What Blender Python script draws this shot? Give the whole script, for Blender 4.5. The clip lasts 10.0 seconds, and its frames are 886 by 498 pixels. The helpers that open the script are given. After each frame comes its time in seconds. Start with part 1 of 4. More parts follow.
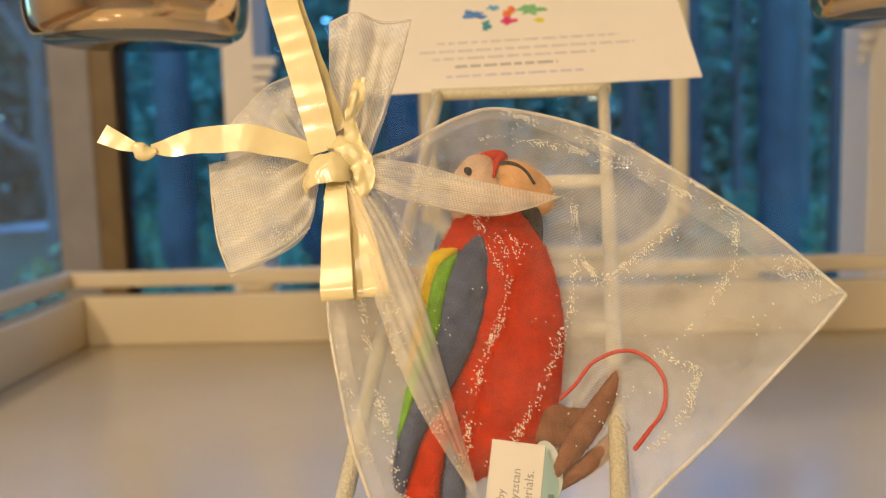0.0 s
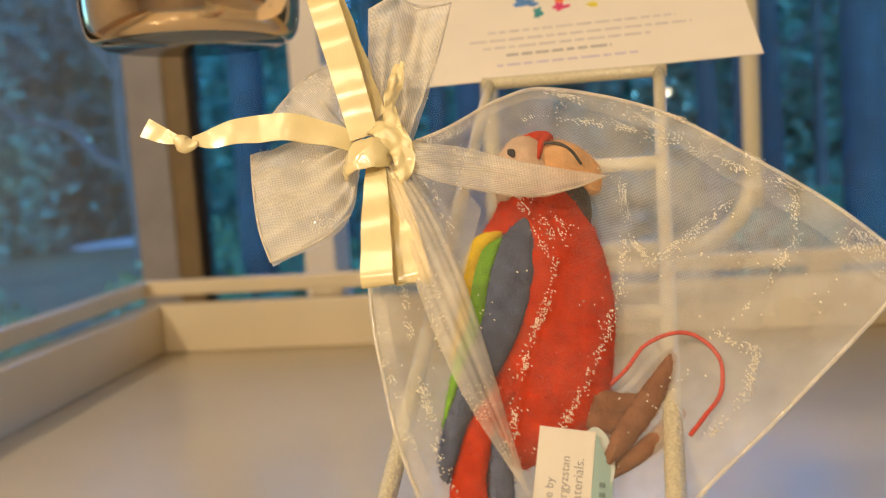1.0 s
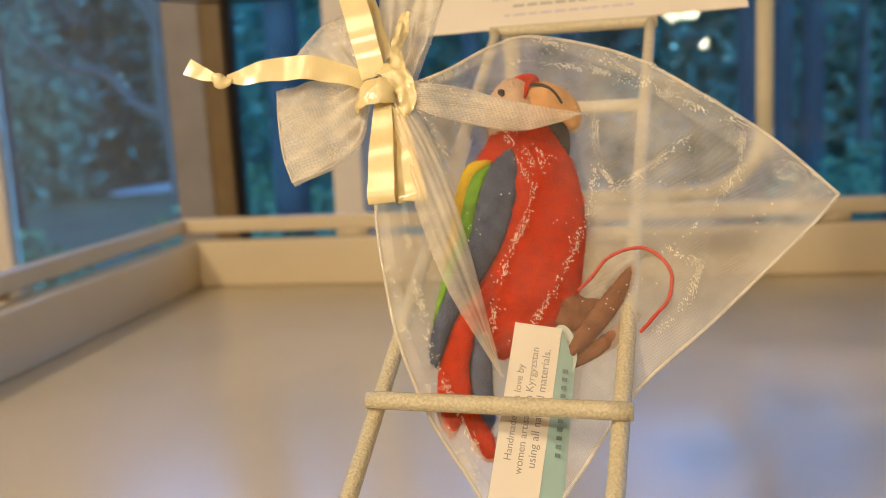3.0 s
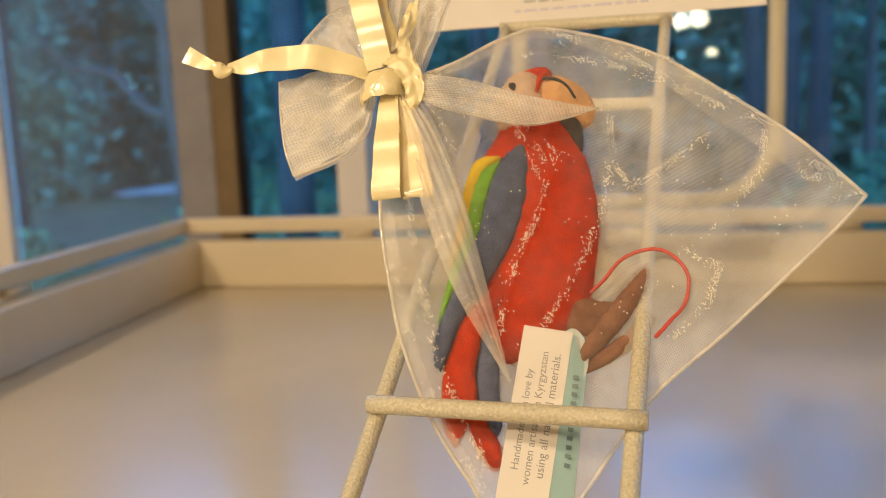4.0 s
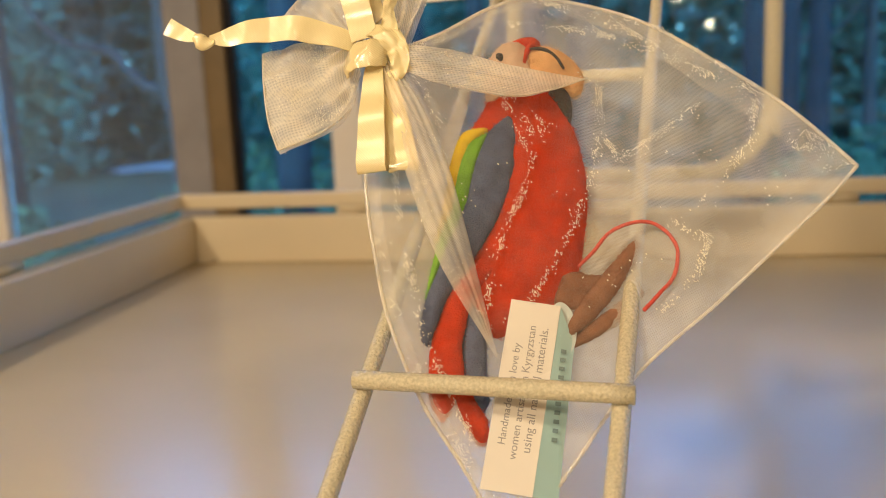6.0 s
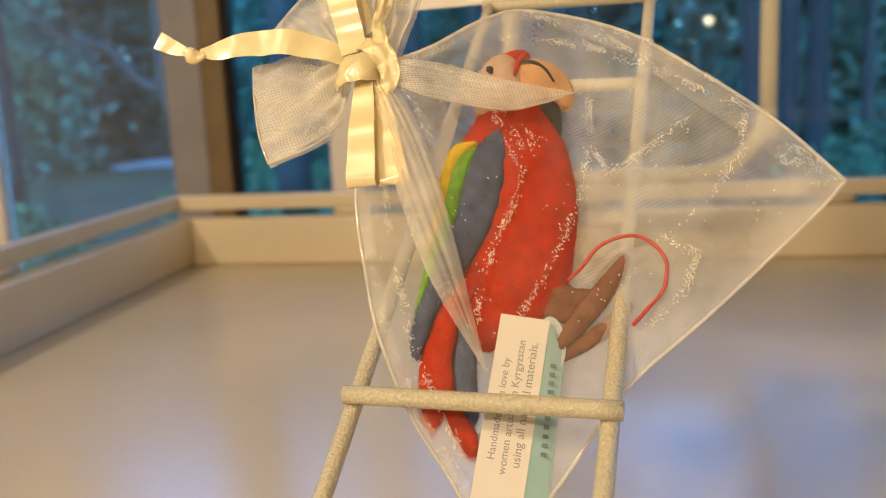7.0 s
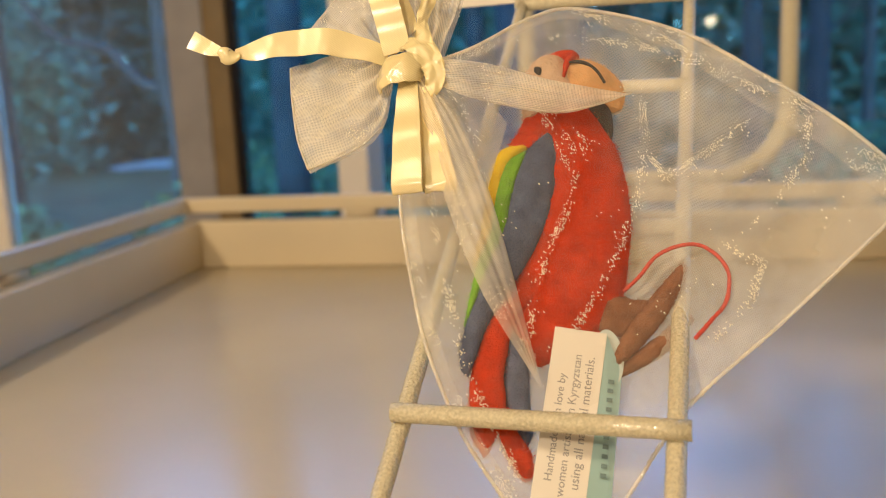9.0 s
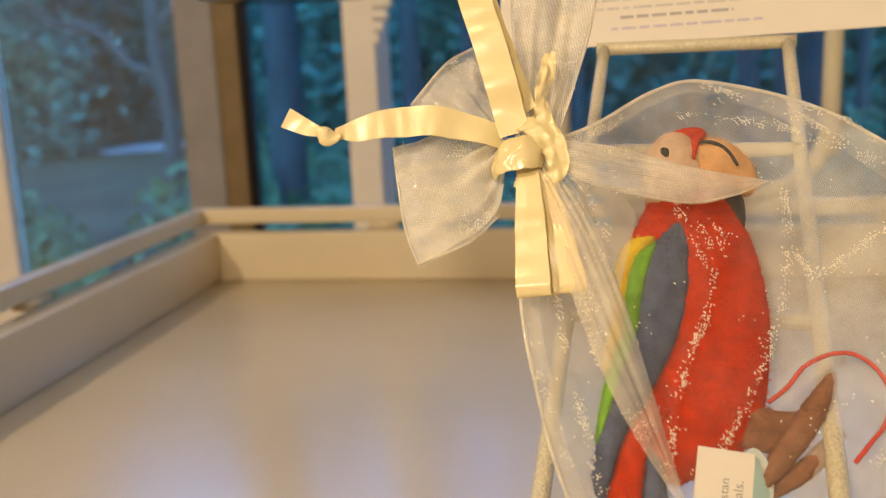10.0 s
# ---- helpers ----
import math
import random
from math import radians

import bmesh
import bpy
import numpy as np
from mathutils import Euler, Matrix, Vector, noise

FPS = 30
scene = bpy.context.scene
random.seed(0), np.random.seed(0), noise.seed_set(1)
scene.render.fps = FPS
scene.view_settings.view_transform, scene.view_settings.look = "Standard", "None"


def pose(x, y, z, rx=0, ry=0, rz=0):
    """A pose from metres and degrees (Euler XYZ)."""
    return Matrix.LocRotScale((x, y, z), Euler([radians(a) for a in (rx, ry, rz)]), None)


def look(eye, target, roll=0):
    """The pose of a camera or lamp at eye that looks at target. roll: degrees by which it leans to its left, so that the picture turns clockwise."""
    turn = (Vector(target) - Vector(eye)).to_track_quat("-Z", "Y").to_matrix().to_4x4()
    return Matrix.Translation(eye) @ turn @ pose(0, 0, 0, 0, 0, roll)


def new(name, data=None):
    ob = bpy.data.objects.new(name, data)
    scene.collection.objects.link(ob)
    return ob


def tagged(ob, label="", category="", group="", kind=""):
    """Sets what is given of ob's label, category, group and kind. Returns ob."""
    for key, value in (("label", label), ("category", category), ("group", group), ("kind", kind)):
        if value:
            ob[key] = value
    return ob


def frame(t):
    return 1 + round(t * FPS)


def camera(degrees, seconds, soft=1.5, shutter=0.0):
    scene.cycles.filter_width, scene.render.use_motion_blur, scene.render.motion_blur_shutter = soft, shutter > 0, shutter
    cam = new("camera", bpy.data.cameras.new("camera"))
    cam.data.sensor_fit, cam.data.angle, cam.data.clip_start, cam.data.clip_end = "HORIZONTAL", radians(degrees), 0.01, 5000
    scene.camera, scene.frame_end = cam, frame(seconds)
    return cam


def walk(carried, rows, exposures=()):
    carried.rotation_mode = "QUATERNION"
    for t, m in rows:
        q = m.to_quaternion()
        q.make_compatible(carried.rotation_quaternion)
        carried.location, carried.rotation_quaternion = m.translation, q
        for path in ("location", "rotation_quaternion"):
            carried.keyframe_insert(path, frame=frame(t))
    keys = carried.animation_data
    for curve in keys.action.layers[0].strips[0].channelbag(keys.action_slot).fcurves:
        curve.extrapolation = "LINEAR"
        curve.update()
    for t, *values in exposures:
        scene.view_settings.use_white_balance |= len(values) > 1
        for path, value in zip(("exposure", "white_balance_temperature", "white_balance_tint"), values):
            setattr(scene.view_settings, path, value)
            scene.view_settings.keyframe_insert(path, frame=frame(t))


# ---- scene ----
cam = camera(52.7, 10.0, 0.8)
PATH = [
    (0, (-0.04628, 0.11919, 0.19204), (-0.08420, 1.11181, 0.07685), -1.65),
    (0.5, (-0.03227, 0.12836, 0.18839), (-0.14890, 1.11624, 0.08593), -3.51),
    (1, (-0.03802, 0.12490, 0.18508), (-0.16040, 1.11189, 0.08077), -3.74),
    (1.5, (-0.04665, 0.12649, 0.18027), (-0.18980, 1.11017, 0.07127), -3.53),
    (2, (-0.04339, 0.13550, 0.18071), (-0.20239, 1.11522, 0.05873), -3.10),
    (2.5, (-0.02192, 0.10994, 0.16962), (-0.17421, 1.08701, 0.02076), -2.38),
    (2.7, (-0.02142, 0.08338, 0.18111), (-0.18168, 1.05787, 0.02396), -3.13),
    (4, (-0.02431, 0.09539, 0.17692), (-0.18931, 1.07022, 0.02699), -2.21),
    (4.5, (-0.02519, 0.09759, 0.17633), (-0.19006, 1.07113, 0.01813), -2.32),
    (5, (-0.01845, 0.09924, 0.17969), (-0.18278, 1.07129, 0.01200), -2.39),
    (5.5, (-0.02232, 0.09878, 0.17500), (-0.18663, 1.06984, 0.00166), -2.48),
    (7, (-0.01855, 0.09976, 0.18098), (-0.18193, 1.06944, -0.00076), -2.66),
    (7.5, (-0.02081, 0.10021, 0.18372), (-0.18400, 1.07020, 0.00350), -2.55),
    (8, (-0.02431, 0.10077, 0.18615), (-0.18683, 1.07105, 0.00685), -2.62),
    (8.5, (-0.02844, 0.10135, 0.18585), (-0.19140, 1.07126, 0.00494), -2.51),
    (9, (-0.03408, 0.10959, 0.18188), (-0.19634, 1.07953, 0.00054), -2.70),
    (9.5, (-0.04341, 0.12065, 0.18635), (-0.20540, 1.09023, 0.00284), -2.78),
    (10, (-0.07071, 0.13216, 0.20934), (-0.22397, 1.09996, 0.00966), -2.44),
]
walk(cam, [(t, look(eye, target, roll)) for t, eye, target, roll in PATH])
cam.data.dof.use_dof = True
cam.data.dof.focus_distance = 0.26
cam.data.dof.aperture_fstop = 13.0

# ---- world, lights, exposure ----
world = bpy.data.worlds.new("dusk_sky")
scene.world = world
world.use_nodes = True
wn = world.node_tree
sky = wn.nodes.new("ShaderNodeTexSky")
sky.sky_type = "NISHITA"
sky.sun_disc = False
sky.sun_elevation = radians(10.0)
sky.sun_rotation = radians(180)
sky.ozone_density = 3.0
dusk = wn.nodes.new("ShaderNodeMix")
dusk.data_type, dusk.blend_type = "RGBA", "MULTIPLY"
dusk.inputs[0].default_value = 1.0
dusk.inputs[7].default_value = (0.36, 0.74, 1.15, 1)
wn.links.new(sky.outputs[0], dusk.inputs[6])
wn.links.new(dusk.outputs[2], wn.nodes["Background"].inputs[0])
wn.nodes["Background"].inputs[1].default_value = 1.6
scene.view_settings.exposure = -0.2


def area_lamp(name, at, target, size, watts, colour):
    data = bpy.data.lights.new(name, "AREA")
    data.shape, data.size, data.energy, data.color = "DISK", size, watts, colour
    ob = new(name, data)
    ob.matrix_world = look(at, target)
    return ob


WARM = (1.0, 0.79, 0.55)
LAMPS = ((-1.3, -1.0, 48), (-0.5, -2.1, 45), (0.7, -2.3, 9))
for lx, ly, watts in LAMPS:
    area_lamp("downlight", (lx, ly, 1.66), (lx * 0.6, ly * 0.6 + 0.2, 0), 0.3, watts, WARM)


# ---- materials ----
def material(name, colour, rough=0.5, metal=0.0, vary=0.12, scale=60.0, bump=0.0, bump_scale=400.0, sheen=0.0, coat=0.0, spec=0.5):
    m = bpy.data.materials.new(name)
    m.use_nodes = True
    t = m.node_tree
    b = t.nodes["Principled BSDF"]
    co = t.nodes.new("ShaderNodeTexCoord")
    n = t.nodes.new("ShaderNodeTexNoise")
    n.inputs["Scale"].default_value, n.inputs["Detail"].default_value = scale, 5
    t.links.new(co.outputs["Object"], n.inputs["Vector"])
    r = t.nodes.new("ShaderNodeValToRGB")
    r.color_ramp.elements[0].position, r.color_ramp.elements[1].position = 0.3, 0.7
    r.color_ramp.elements[0].color = (*[c * (1 - vary) for c in colour], 1)
    r.color_ramp.elements[1].color = (*[min(1, c * (1 + vary)) for c in colour], 1)
    t.links.new(n.outputs["Fac"], r.inputs["Fac"])
    t.links.new(r.outputs["Color"], b.inputs["Base Color"])
    b.inputs["Roughness"].default_value, b.inputs["Metallic"].default_value = rough, metal
    b.inputs["Sheen Weight"].default_value, b.inputs["Coat Weight"].default_value = sheen, coat
    b.inputs["Specular IOR Level"].default_value = spec
    if bump:
        n2 = t.nodes.new("ShaderNodeTexNoise")
        n2.inputs["Scale"].default_value, n2.inputs["Detail"].default_value = bump_scale, 4
        t.links.new(co.outputs["Object"], n2.inputs["Vector"])
        bp = t.nodes.new("ShaderNodeBump")
        bp.inputs["Strength"].default_value, bp.inputs["Distance"].default_value = bump, 0.001
        t.links.new(n2.outputs["Fac"], bp.inputs["Height"])
        t.links.new(bp.outputs["Normal"], b.inputs["Normal"])
    return m


def glass_material(name, tint=(0.86, 0.97, 1.0)):
    m = bpy.data.materials.new(name)
    m.use_nodes = True
    t = m.node_tree
    t.nodes.remove(t.nodes["Principled BSDF"])
    out = t.nodes["Material Output"]
    a, g, mix, fr = (t.nodes.new("ShaderNode" + k) for k in ("BsdfTransparent", "BsdfGlossy", "MixShader", "Fresnel"))
    a.inputs["Color"].default_value = (*tint, 1)
    g.inputs["Roughness"].default_value = 0.02
    fr.inputs["IOR"].default_value = 1.5
    t.links.new(fr.outputs[0], mix.inputs[0])
    t.links.new(a.outputs[0], mix.inputs[1])
    t.links.new(g.outputs[0], mix.inputs[2])
    t.links.new(mix.outputs[0], out.inputs["Surface"])
    return m


def organza_material(name, density=0.12, glint=0.16, slant=0.7):
    """Sheer woven nylon: mostly see-through, cream threads, and threads that glint where they face a lamp."""
    m = bpy.data.materials.new(name)
    m.use_nodes = True
    t = m.node_tree
    t.nodes.remove(t.nodes["Principled BSDF"])
    out = t.nodes["Material Output"]
    N = lambda k: t.nodes.new("ShaderNode" + k)
    join = lambda a, b: t.links.new(a, b)
    co, tr, df, tl, gl = N("TexCoord"), N("BsdfTransparent"), N("BsdfDiffuse"), N("BsdfTranslucent"), N("BsdfGlossy")
    weave = N("Mapping")
    weave.inputs["Rotation"].default_value = (0, 0, slant)
    join(co.outputs["Object"], weave.inputs["Vector"])
    df.inputs["Color"].default_value = (0.97, 0.89, 0.71, 1)
    tl.inputs["Color"].default_value = (0.97, 0.89, 0.71, 1)
    gl.inputs["Color"].default_value = (1.0, 0.95, 0.84, 1)
    gl.inputs["Roughness"].default_value = 0.19
    # each short piece of thread is turned its own way
    cell = N("TexVoronoi")
    cell.voronoi_dimensions = "2D"
    cell.inputs["Scale"].default_value, cell.inputs["Randomness"].default_value = 2600, 0.2
    join(weave.outputs[0], cell.inputs["Vector"])
    geo, sub, scl, add, nrm = N("NewGeometry"), N("VectorMath"), N("VectorMath"), N("VectorMath"), N("VectorMath")
    sub.operation, scl.operation, add.operation, nrm.operation = "SUBTRACT", "SCALE", "ADD", "NORMALIZE"
    sub.inputs[1].default_value = (0.5, 0.5, 0.5)
    scl.inputs["Scale"].default_value = 0.42
    join(cell.outputs["Color"], sub.inputs[0])
    join(sub.outputs[0], scl.inputs[0])
    join(scl.outputs[0], add.inputs[0])
    join(geo.outputs["Normal"], add.inputs[1])
    join(add.outputs[0], nrm.inputs[0])
    join(nrm.outputs[0], gl.inputs["Normal"])
    cloth_mix, body, shine = N("MixShader"), N("MixShader"), N("MixShader")
    cloth_mix.inputs[0].default_value = 0.38
    join(df.outputs[0], cloth_mix.inputs[1])
    join(tl.outputs[0], cloth_mix.inputs[2])
    # denser and thinner places in the weave, and the threads themselves
    n, w1, w2, mx = N("TexNoise"), N("TexWave"), N("TexWave"), N("Math")
    n.inputs["Scale"].default_value, n.inputs["Detail"].default_value = 70, 6
    for w, way in ((w1, "X"), (w2, "Y")):
        w.bands_direction = way
        w.inputs["Scale"].default_value, w.inputs["Distortion"].default_value, w.inputs["Detail"].default_value = 760, 0.8, 1
        join(weave.outputs[0], w.inputs["Vector"])
    join(co.outputs["Object"], n.inputs["Vector"])
    mx.operation = "MAXIMUM"
    join(w1.outputs["Fac"], mx.inputs[0])
    join(w2.outputs["Fac"], mx.inputs[1])
    mr = N("MapRange")
    mr.inputs["From Min"].default_value, mr.inputs["From Max"].default_value = 0.3, 0.7
    mr.inputs["To Min"].default_value, mr.inputs["To Max"].default_value = density * 0.6, density * 1.5
    join(n.outputs["Fac"], mr.inputs["Value"])
    mul = N("Math")
    mul.operation = "MULTIPLY"
    join(mr.outputs[0], mul.inputs[0])
    soft = N("Math")
    soft.operation = "MULTIPLY_ADD"
    soft.inputs[1].default_value, soft.inputs[2].default_value = 0.5, 0.4
    join(mx.outputs[0], soft.inputs[0])
    join(soft.outputs[0], mul.inputs[1])
    join(mul.outputs[0], body.inputs[0])
    join(tr.outputs[0], body.inputs[1])
    join(cloth_mix.outputs[0], body.inputs[2])
    gm, gn = N("Math"), N("MapRange")
    gm.operation = "MULTIPLY"
    gn.inputs["From Min"].default_value, gn.inputs["From Max"].default_value = 0.4, 0.72
    gn.inputs["To Min"].default_value, gn.inputs["To Max"].default_value = glint * 0.35, glint * 3.2
    gnoise = N("TexNoise")
    gnoise.inputs["Scale"].default_value, gnoise.inputs["Detail"].default_value = 110, 4
    join(co.outputs["Object"], gnoise.inputs["Vector"])
    join(gnoise.outputs["Fac"], gn.inputs["Value"])
    join(gn.outputs[0], gm.inputs[0])
    dot = N("MapRange")
    dot.inputs["From Min"].default_value, dot.inputs["From Max"].default_value = 0.22, 0.42
    dot.inputs["To Min"].default_value, dot.inputs["To Max"].default_value = 1, 0
    join(cell.outputs["Distance"], dot.inputs["Value"])
    join(dot.outputs[0], gm.inputs[1])
    join(gm.outputs[0], shine.inputs[0])
    join(body.outputs[0], shine.inputs[1])
    join(gl.outputs[0], shine.inputs[2])
    join(shine.outputs[0], out.inputs["Surface"])
    return m


def satin_material(name, colour):
    """Satin weave: fine slanting ribs under a bright, stretched sheen."""
    m = material(name, colour, 0.26, vary=0.05, scale=120, spec=1.0, coat=0.8)
    t = m.node_tree
    b = t.nodes["Principled BSDF"]
    b.inputs["Coat Roughness"].default_value = 0.2
    b.inputs["Coat Tint"].default_value = (1.0, 0.93, 0.75, 1)
    b.inputs["Sheen Weight"].default_value = 0.15
    co, w, n, bp, ad = (t.nodes.new("ShaderNode" + k) for k in ("TexCoord", "TexWave", "TexNoise", "Bump", "Math"))
    w.bands_direction = "DIAGONAL"
    w.inputs["Scale"].default_value, w.inputs["Distortion"].default_value = 820, 0.6
    n.inputs["Scale"].default_value, n.inputs["Detail"].default_value = 150, 3
    t.links.new(co.outputs["Object"], w.inputs["Vector"])
    t.links.new(co.outputs["Object"], n.inputs["Vector"])
    ad.operation = "ADD"
    t.links.new(w.outputs["Fac"], ad.inputs[0])
    t.links.new(n.outputs["Fac"], ad.inputs[1])
    bp.inputs["Strength"].default_value, bp.inputs["Distance"].default_value = 0.3, 0.0002
    t.links.new(ad.outputs[0], bp.inputs["Height"])
    t.links.new(bp.outputs["Normal"], b.inputs["Normal"])
    return m


PAINT = material("cream_paint", (0.65, 0.55, 0.37), 0.22, vary=0.03, scale=9, bump=0.08, bump_scale=260, spec=0.42)
WHITE = material("white_trim_paint", (0.8, 0.75, 0.66), 0.4, vary=0.03, scale=8, bump=0.05, bump_scale=120)
ENAMEL = material("crackled_enamel", (0.66, 0.58, 0.38), 0.27, vary=0.17, scale=1300, bump=0.7, bump_scale=1100, coat=0.3)
SATIN = satin_material("satin_ribbon", (0.98, 0.85, 0.5))
ORGANZA = organza_material("organza", 0.085, 0.008)
BACKING = organza_material("organza_back", 0.46, 0.008, 0.45)
DENSE = organza_material("organza_folded", 0.6, 0.03, 1.1)
CUFF = organza_material("organza_cuff", 0.85, 0.02, 0.2)
SHEER = organza_material("organza_doubled", 0.36, 0.012, 0.8)
BAND = organza_material("organza_band", 0.24, 0.015, 1.0)
HEM = organza_material("organza_hem", 0.8, 0.2)
RED = material("red_felt", (0.6, 0.036, 0.001), 0.95, vary=0.2, scale=220, bump=0.6, bump_scale=1900, spec=0.08)
BLUE = material("slate_blue_felt", (0.11, 0.13, 0.2), 0.95, vary=0.25, scale=220, bump=0.6, bump_scale=1900, spec=0.08)
GREEN = material("green_felt", (0.2, 0.44, 0.03), 0.95, vary=0.2, scale=220, bump=0.6, bump_scale=1900, spec=0.08)
YELLOW = material("yellow_felt", (0.94, 0.58, 0.02), 0.95, vary=0.2, scale=220, bump=0.6, bump_scale=1900, spec=0.08)
# near-white flecks: the organza's sparkle put into colour and shape
GLINT = material("glint_fleck", (0.98, 0.89, 0.66), 0.3, vary=0.05, scale=300, coat=1.0, spec=1.0)
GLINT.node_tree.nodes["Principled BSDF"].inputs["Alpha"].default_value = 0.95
PEACH = material("peach_felt", (0.82, 0.46, 0.2), 0.95, vary=0.12, scale=220, bump=0.6, bump_scale=1900, spec=0.08)
CREAM_FELT = material("cream_felt", (0.72, 0.5, 0.33), 0.95, vary=0.1, scale=220, bump=0.6, bump_scale=1900, spec=0.08)
BLACK = material("black_thread", (0.03, 0.025, 0.02), 0.8, vary=0.2, scale=300)
BROWN = material("brown_felt", (0.28, 0.12, 0.06), 0.95, vary=0.25, scale=220, bump=0.6, bump_scale=1900, spec=0.08)
CARD = material("card_paper", (0.84, 0.765, 0.64), 0.55, vary=0.02, scale=40)
TEAL = material("pale_teal_card", (0.42, 0.62, 0.58), 0.55, vary=0.04, scale=60)
TEAL_INK = material("dark_teal_ink", (0.16, 0.24, 0.23), 0.7, vary=0.1, scale=500)
INK = material("grey_ink", (0.32, 0.29, 0.26), 0.7, vary=0.1, scale=500)
BRASS = material("polished_brass", (0.8, 0.6, 0.37), 0.13, metal=1.0, vary=0.06, scale=30)
# blue-dark metal: the window mirrored in the cup's base, put into its colour
BASE_REFLECTION = material("base_dark_reflection", (0.2, 0.23, 0.25), 0.12, metal=1.0, vary=0.08, scale=40)
GLASS = glass_material("window_glass")
# left pane: pale haze painted over the glass as a thin diffuse layer
HAZED = glass_material("dusty_window_glass")
dt = HAZED.node_tree
haze_mix, haze_coat = dt.nodes.new("ShaderNodeMixShader"), dt.nodes.new("ShaderNodeBsdfDiffuse")
haze_coat.inputs["Color"].default_value = (0.6, 0.62, 0.6, 1)
haze_noise = dt.nodes.new("ShaderNodeTexNoise")
haze_noise.inputs["Scale"].default_value, haze_noise.inputs["Detail"].default_value = 7, 5
haze_range = dt.nodes.new("ShaderNodeMapRange")
haze_range.inputs["To Min"].default_value, haze_range.inputs["To Max"].default_value = 0.02, 0.11
dt.links.new(haze_noise.outputs["Fac"], haze_range.inputs["Value"])
dt.links.new(haze_range.outputs[0], haze_mix.inputs[0])
dt.links.new(dt.nodes["Material Output"].inputs["Surface"].links[0].from_socket, haze_mix.inputs[1])
dt.links.new(haze_coat.outputs[0], haze_mix.inputs[2])
dt.links.new(haze_mix.outputs[0], dt.nodes["Material Output"].inputs["Surface"])
# tan is the warm room mirrored in the sash edge, put into its colour
EDGE_TAN_REFLECTION = material("tan_window_frame", (0.2, 0.14, 0.065), 0.5, vary=0.1, scale=20)
FRAME_GREY = material("grey_sash", (0.27, 0.26, 0.26), 0.5, vary=0.1, scale=20)
# black paints the dark part of the same edge's reflection
EDGE_DARK_REFLECTION = material("sash_dark_reflection", (0.012, 0.01, 0.01), 0.6, vary=0.1, scale=40)
WALL = material("cream_wall_paint", (0.7, 0.62, 0.48), 0.7, vary=0.04, scale=3, bump=0.1, bump_scale=90)
OAK = material("oak_floor", (0.3, 0.18, 0.09), 0.4, vary=0.25, scale=6)
# dark bark with dusk's blue cast painted into its colour
DUSK_BARK = material("dusk_blue_bark", (0.014, 0.024, 0.034), 0.9, vary=0.4, scale=5, bump=0.8, bump_scale=12)
# teal instead of green: the blue of dusk is mixed into the leaf colours
DUSK_LEAF = material("foliage", (0.048, 0.15, 0.15), 0.7, vary=0.45, scale=1.3)
thin = DUSK_LEAF.node_tree.nodes.new("ShaderNodeBsdfTranslucent")
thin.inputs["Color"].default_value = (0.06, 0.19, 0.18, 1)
both = DUSK_LEAF.node_tree.nodes.new("ShaderNodeMixShader")
both.inputs[0].default_value = 0.45
DUSK_LEAF.node_tree.links.new(DUSK_LEAF.node_tree.nodes["Principled BSDF"].outputs[0], both.inputs[1])
DUSK_LEAF.node_tree.links.new(thin.outputs[0], both.inputs[2])
DUSK_LEAF.node_tree.links.new(both.outputs[0], DUSK_LEAF.node_tree.nodes["Material Output"].inputs["Surface"])
EARTH = material("forest_floor", (0.06, 0.07, 0.035), 0.95, vary=0.5, scale=0.8)
BUSH = material("bush_foliage", (0.07, 0.15, 0.07), 0.7, vary=0.4, scale=1.3)
PALE = material("pale_gravel", (0.62, 0.62, 0.64), 0.9, vary=0.2, scale=3)


# ---- building helpers ----
def mesh_of(bm, mat, smooth=True):
    me = bpy.data.meshes.new("mesh")
    bmesh.ops.recalc_face_normals(bm, faces=bm.faces)
    bm.to_mesh(me)
    bm.free()
    for p in me.polygons:
        p.use_smooth = smooth
    for m in mat if isinstance(mat, (list, tuple)) else [mat]:
        me.materials.append(m)
    return me


IN_MM = set()


def part(name, bm, mat, parent=None, label="", smooth=True):
    ob = new(name, mesh_of(bm, mat, smooth))
    if parent is not None and parent.name in IN_MM:
        ob.data.transform(Matrix.Scale(0.001, 4))
        IN_MM.add(ob.name)
    ob.parent = parent
    if label:
        ob["label"] = label
    return ob


def thing(name, at, label, category, group="", kind=""):
    ob = new(name)
    ob.matrix_world = at if isinstance(at, Matrix) else Matrix.Translation(at)
    ob.empty_display_size = 0.01
    return tagged(ob, label, category, group, kind)


def box(x0, x1, y0, y1, z0, z1, bevel=0.0, bm=None):
    bm = bm or bmesh.new()
    made = bmesh.ops.create_cube(bm, size=1, matrix=Matrix.LocRotScale(((x0 + x1) / 2, (y0 + y1) / 2, (z0 + z1) / 2), None, (x1 - x0, y1 - y0, z1 - z0)))
    if bevel:
        edges = list({e for v in made["verts"] for e in v.link_edges})
        bmesh.ops.bevel(bm, geom=edges, offset=bevel, segments=2, affect="EDGES", profile=0.6)
    return bm


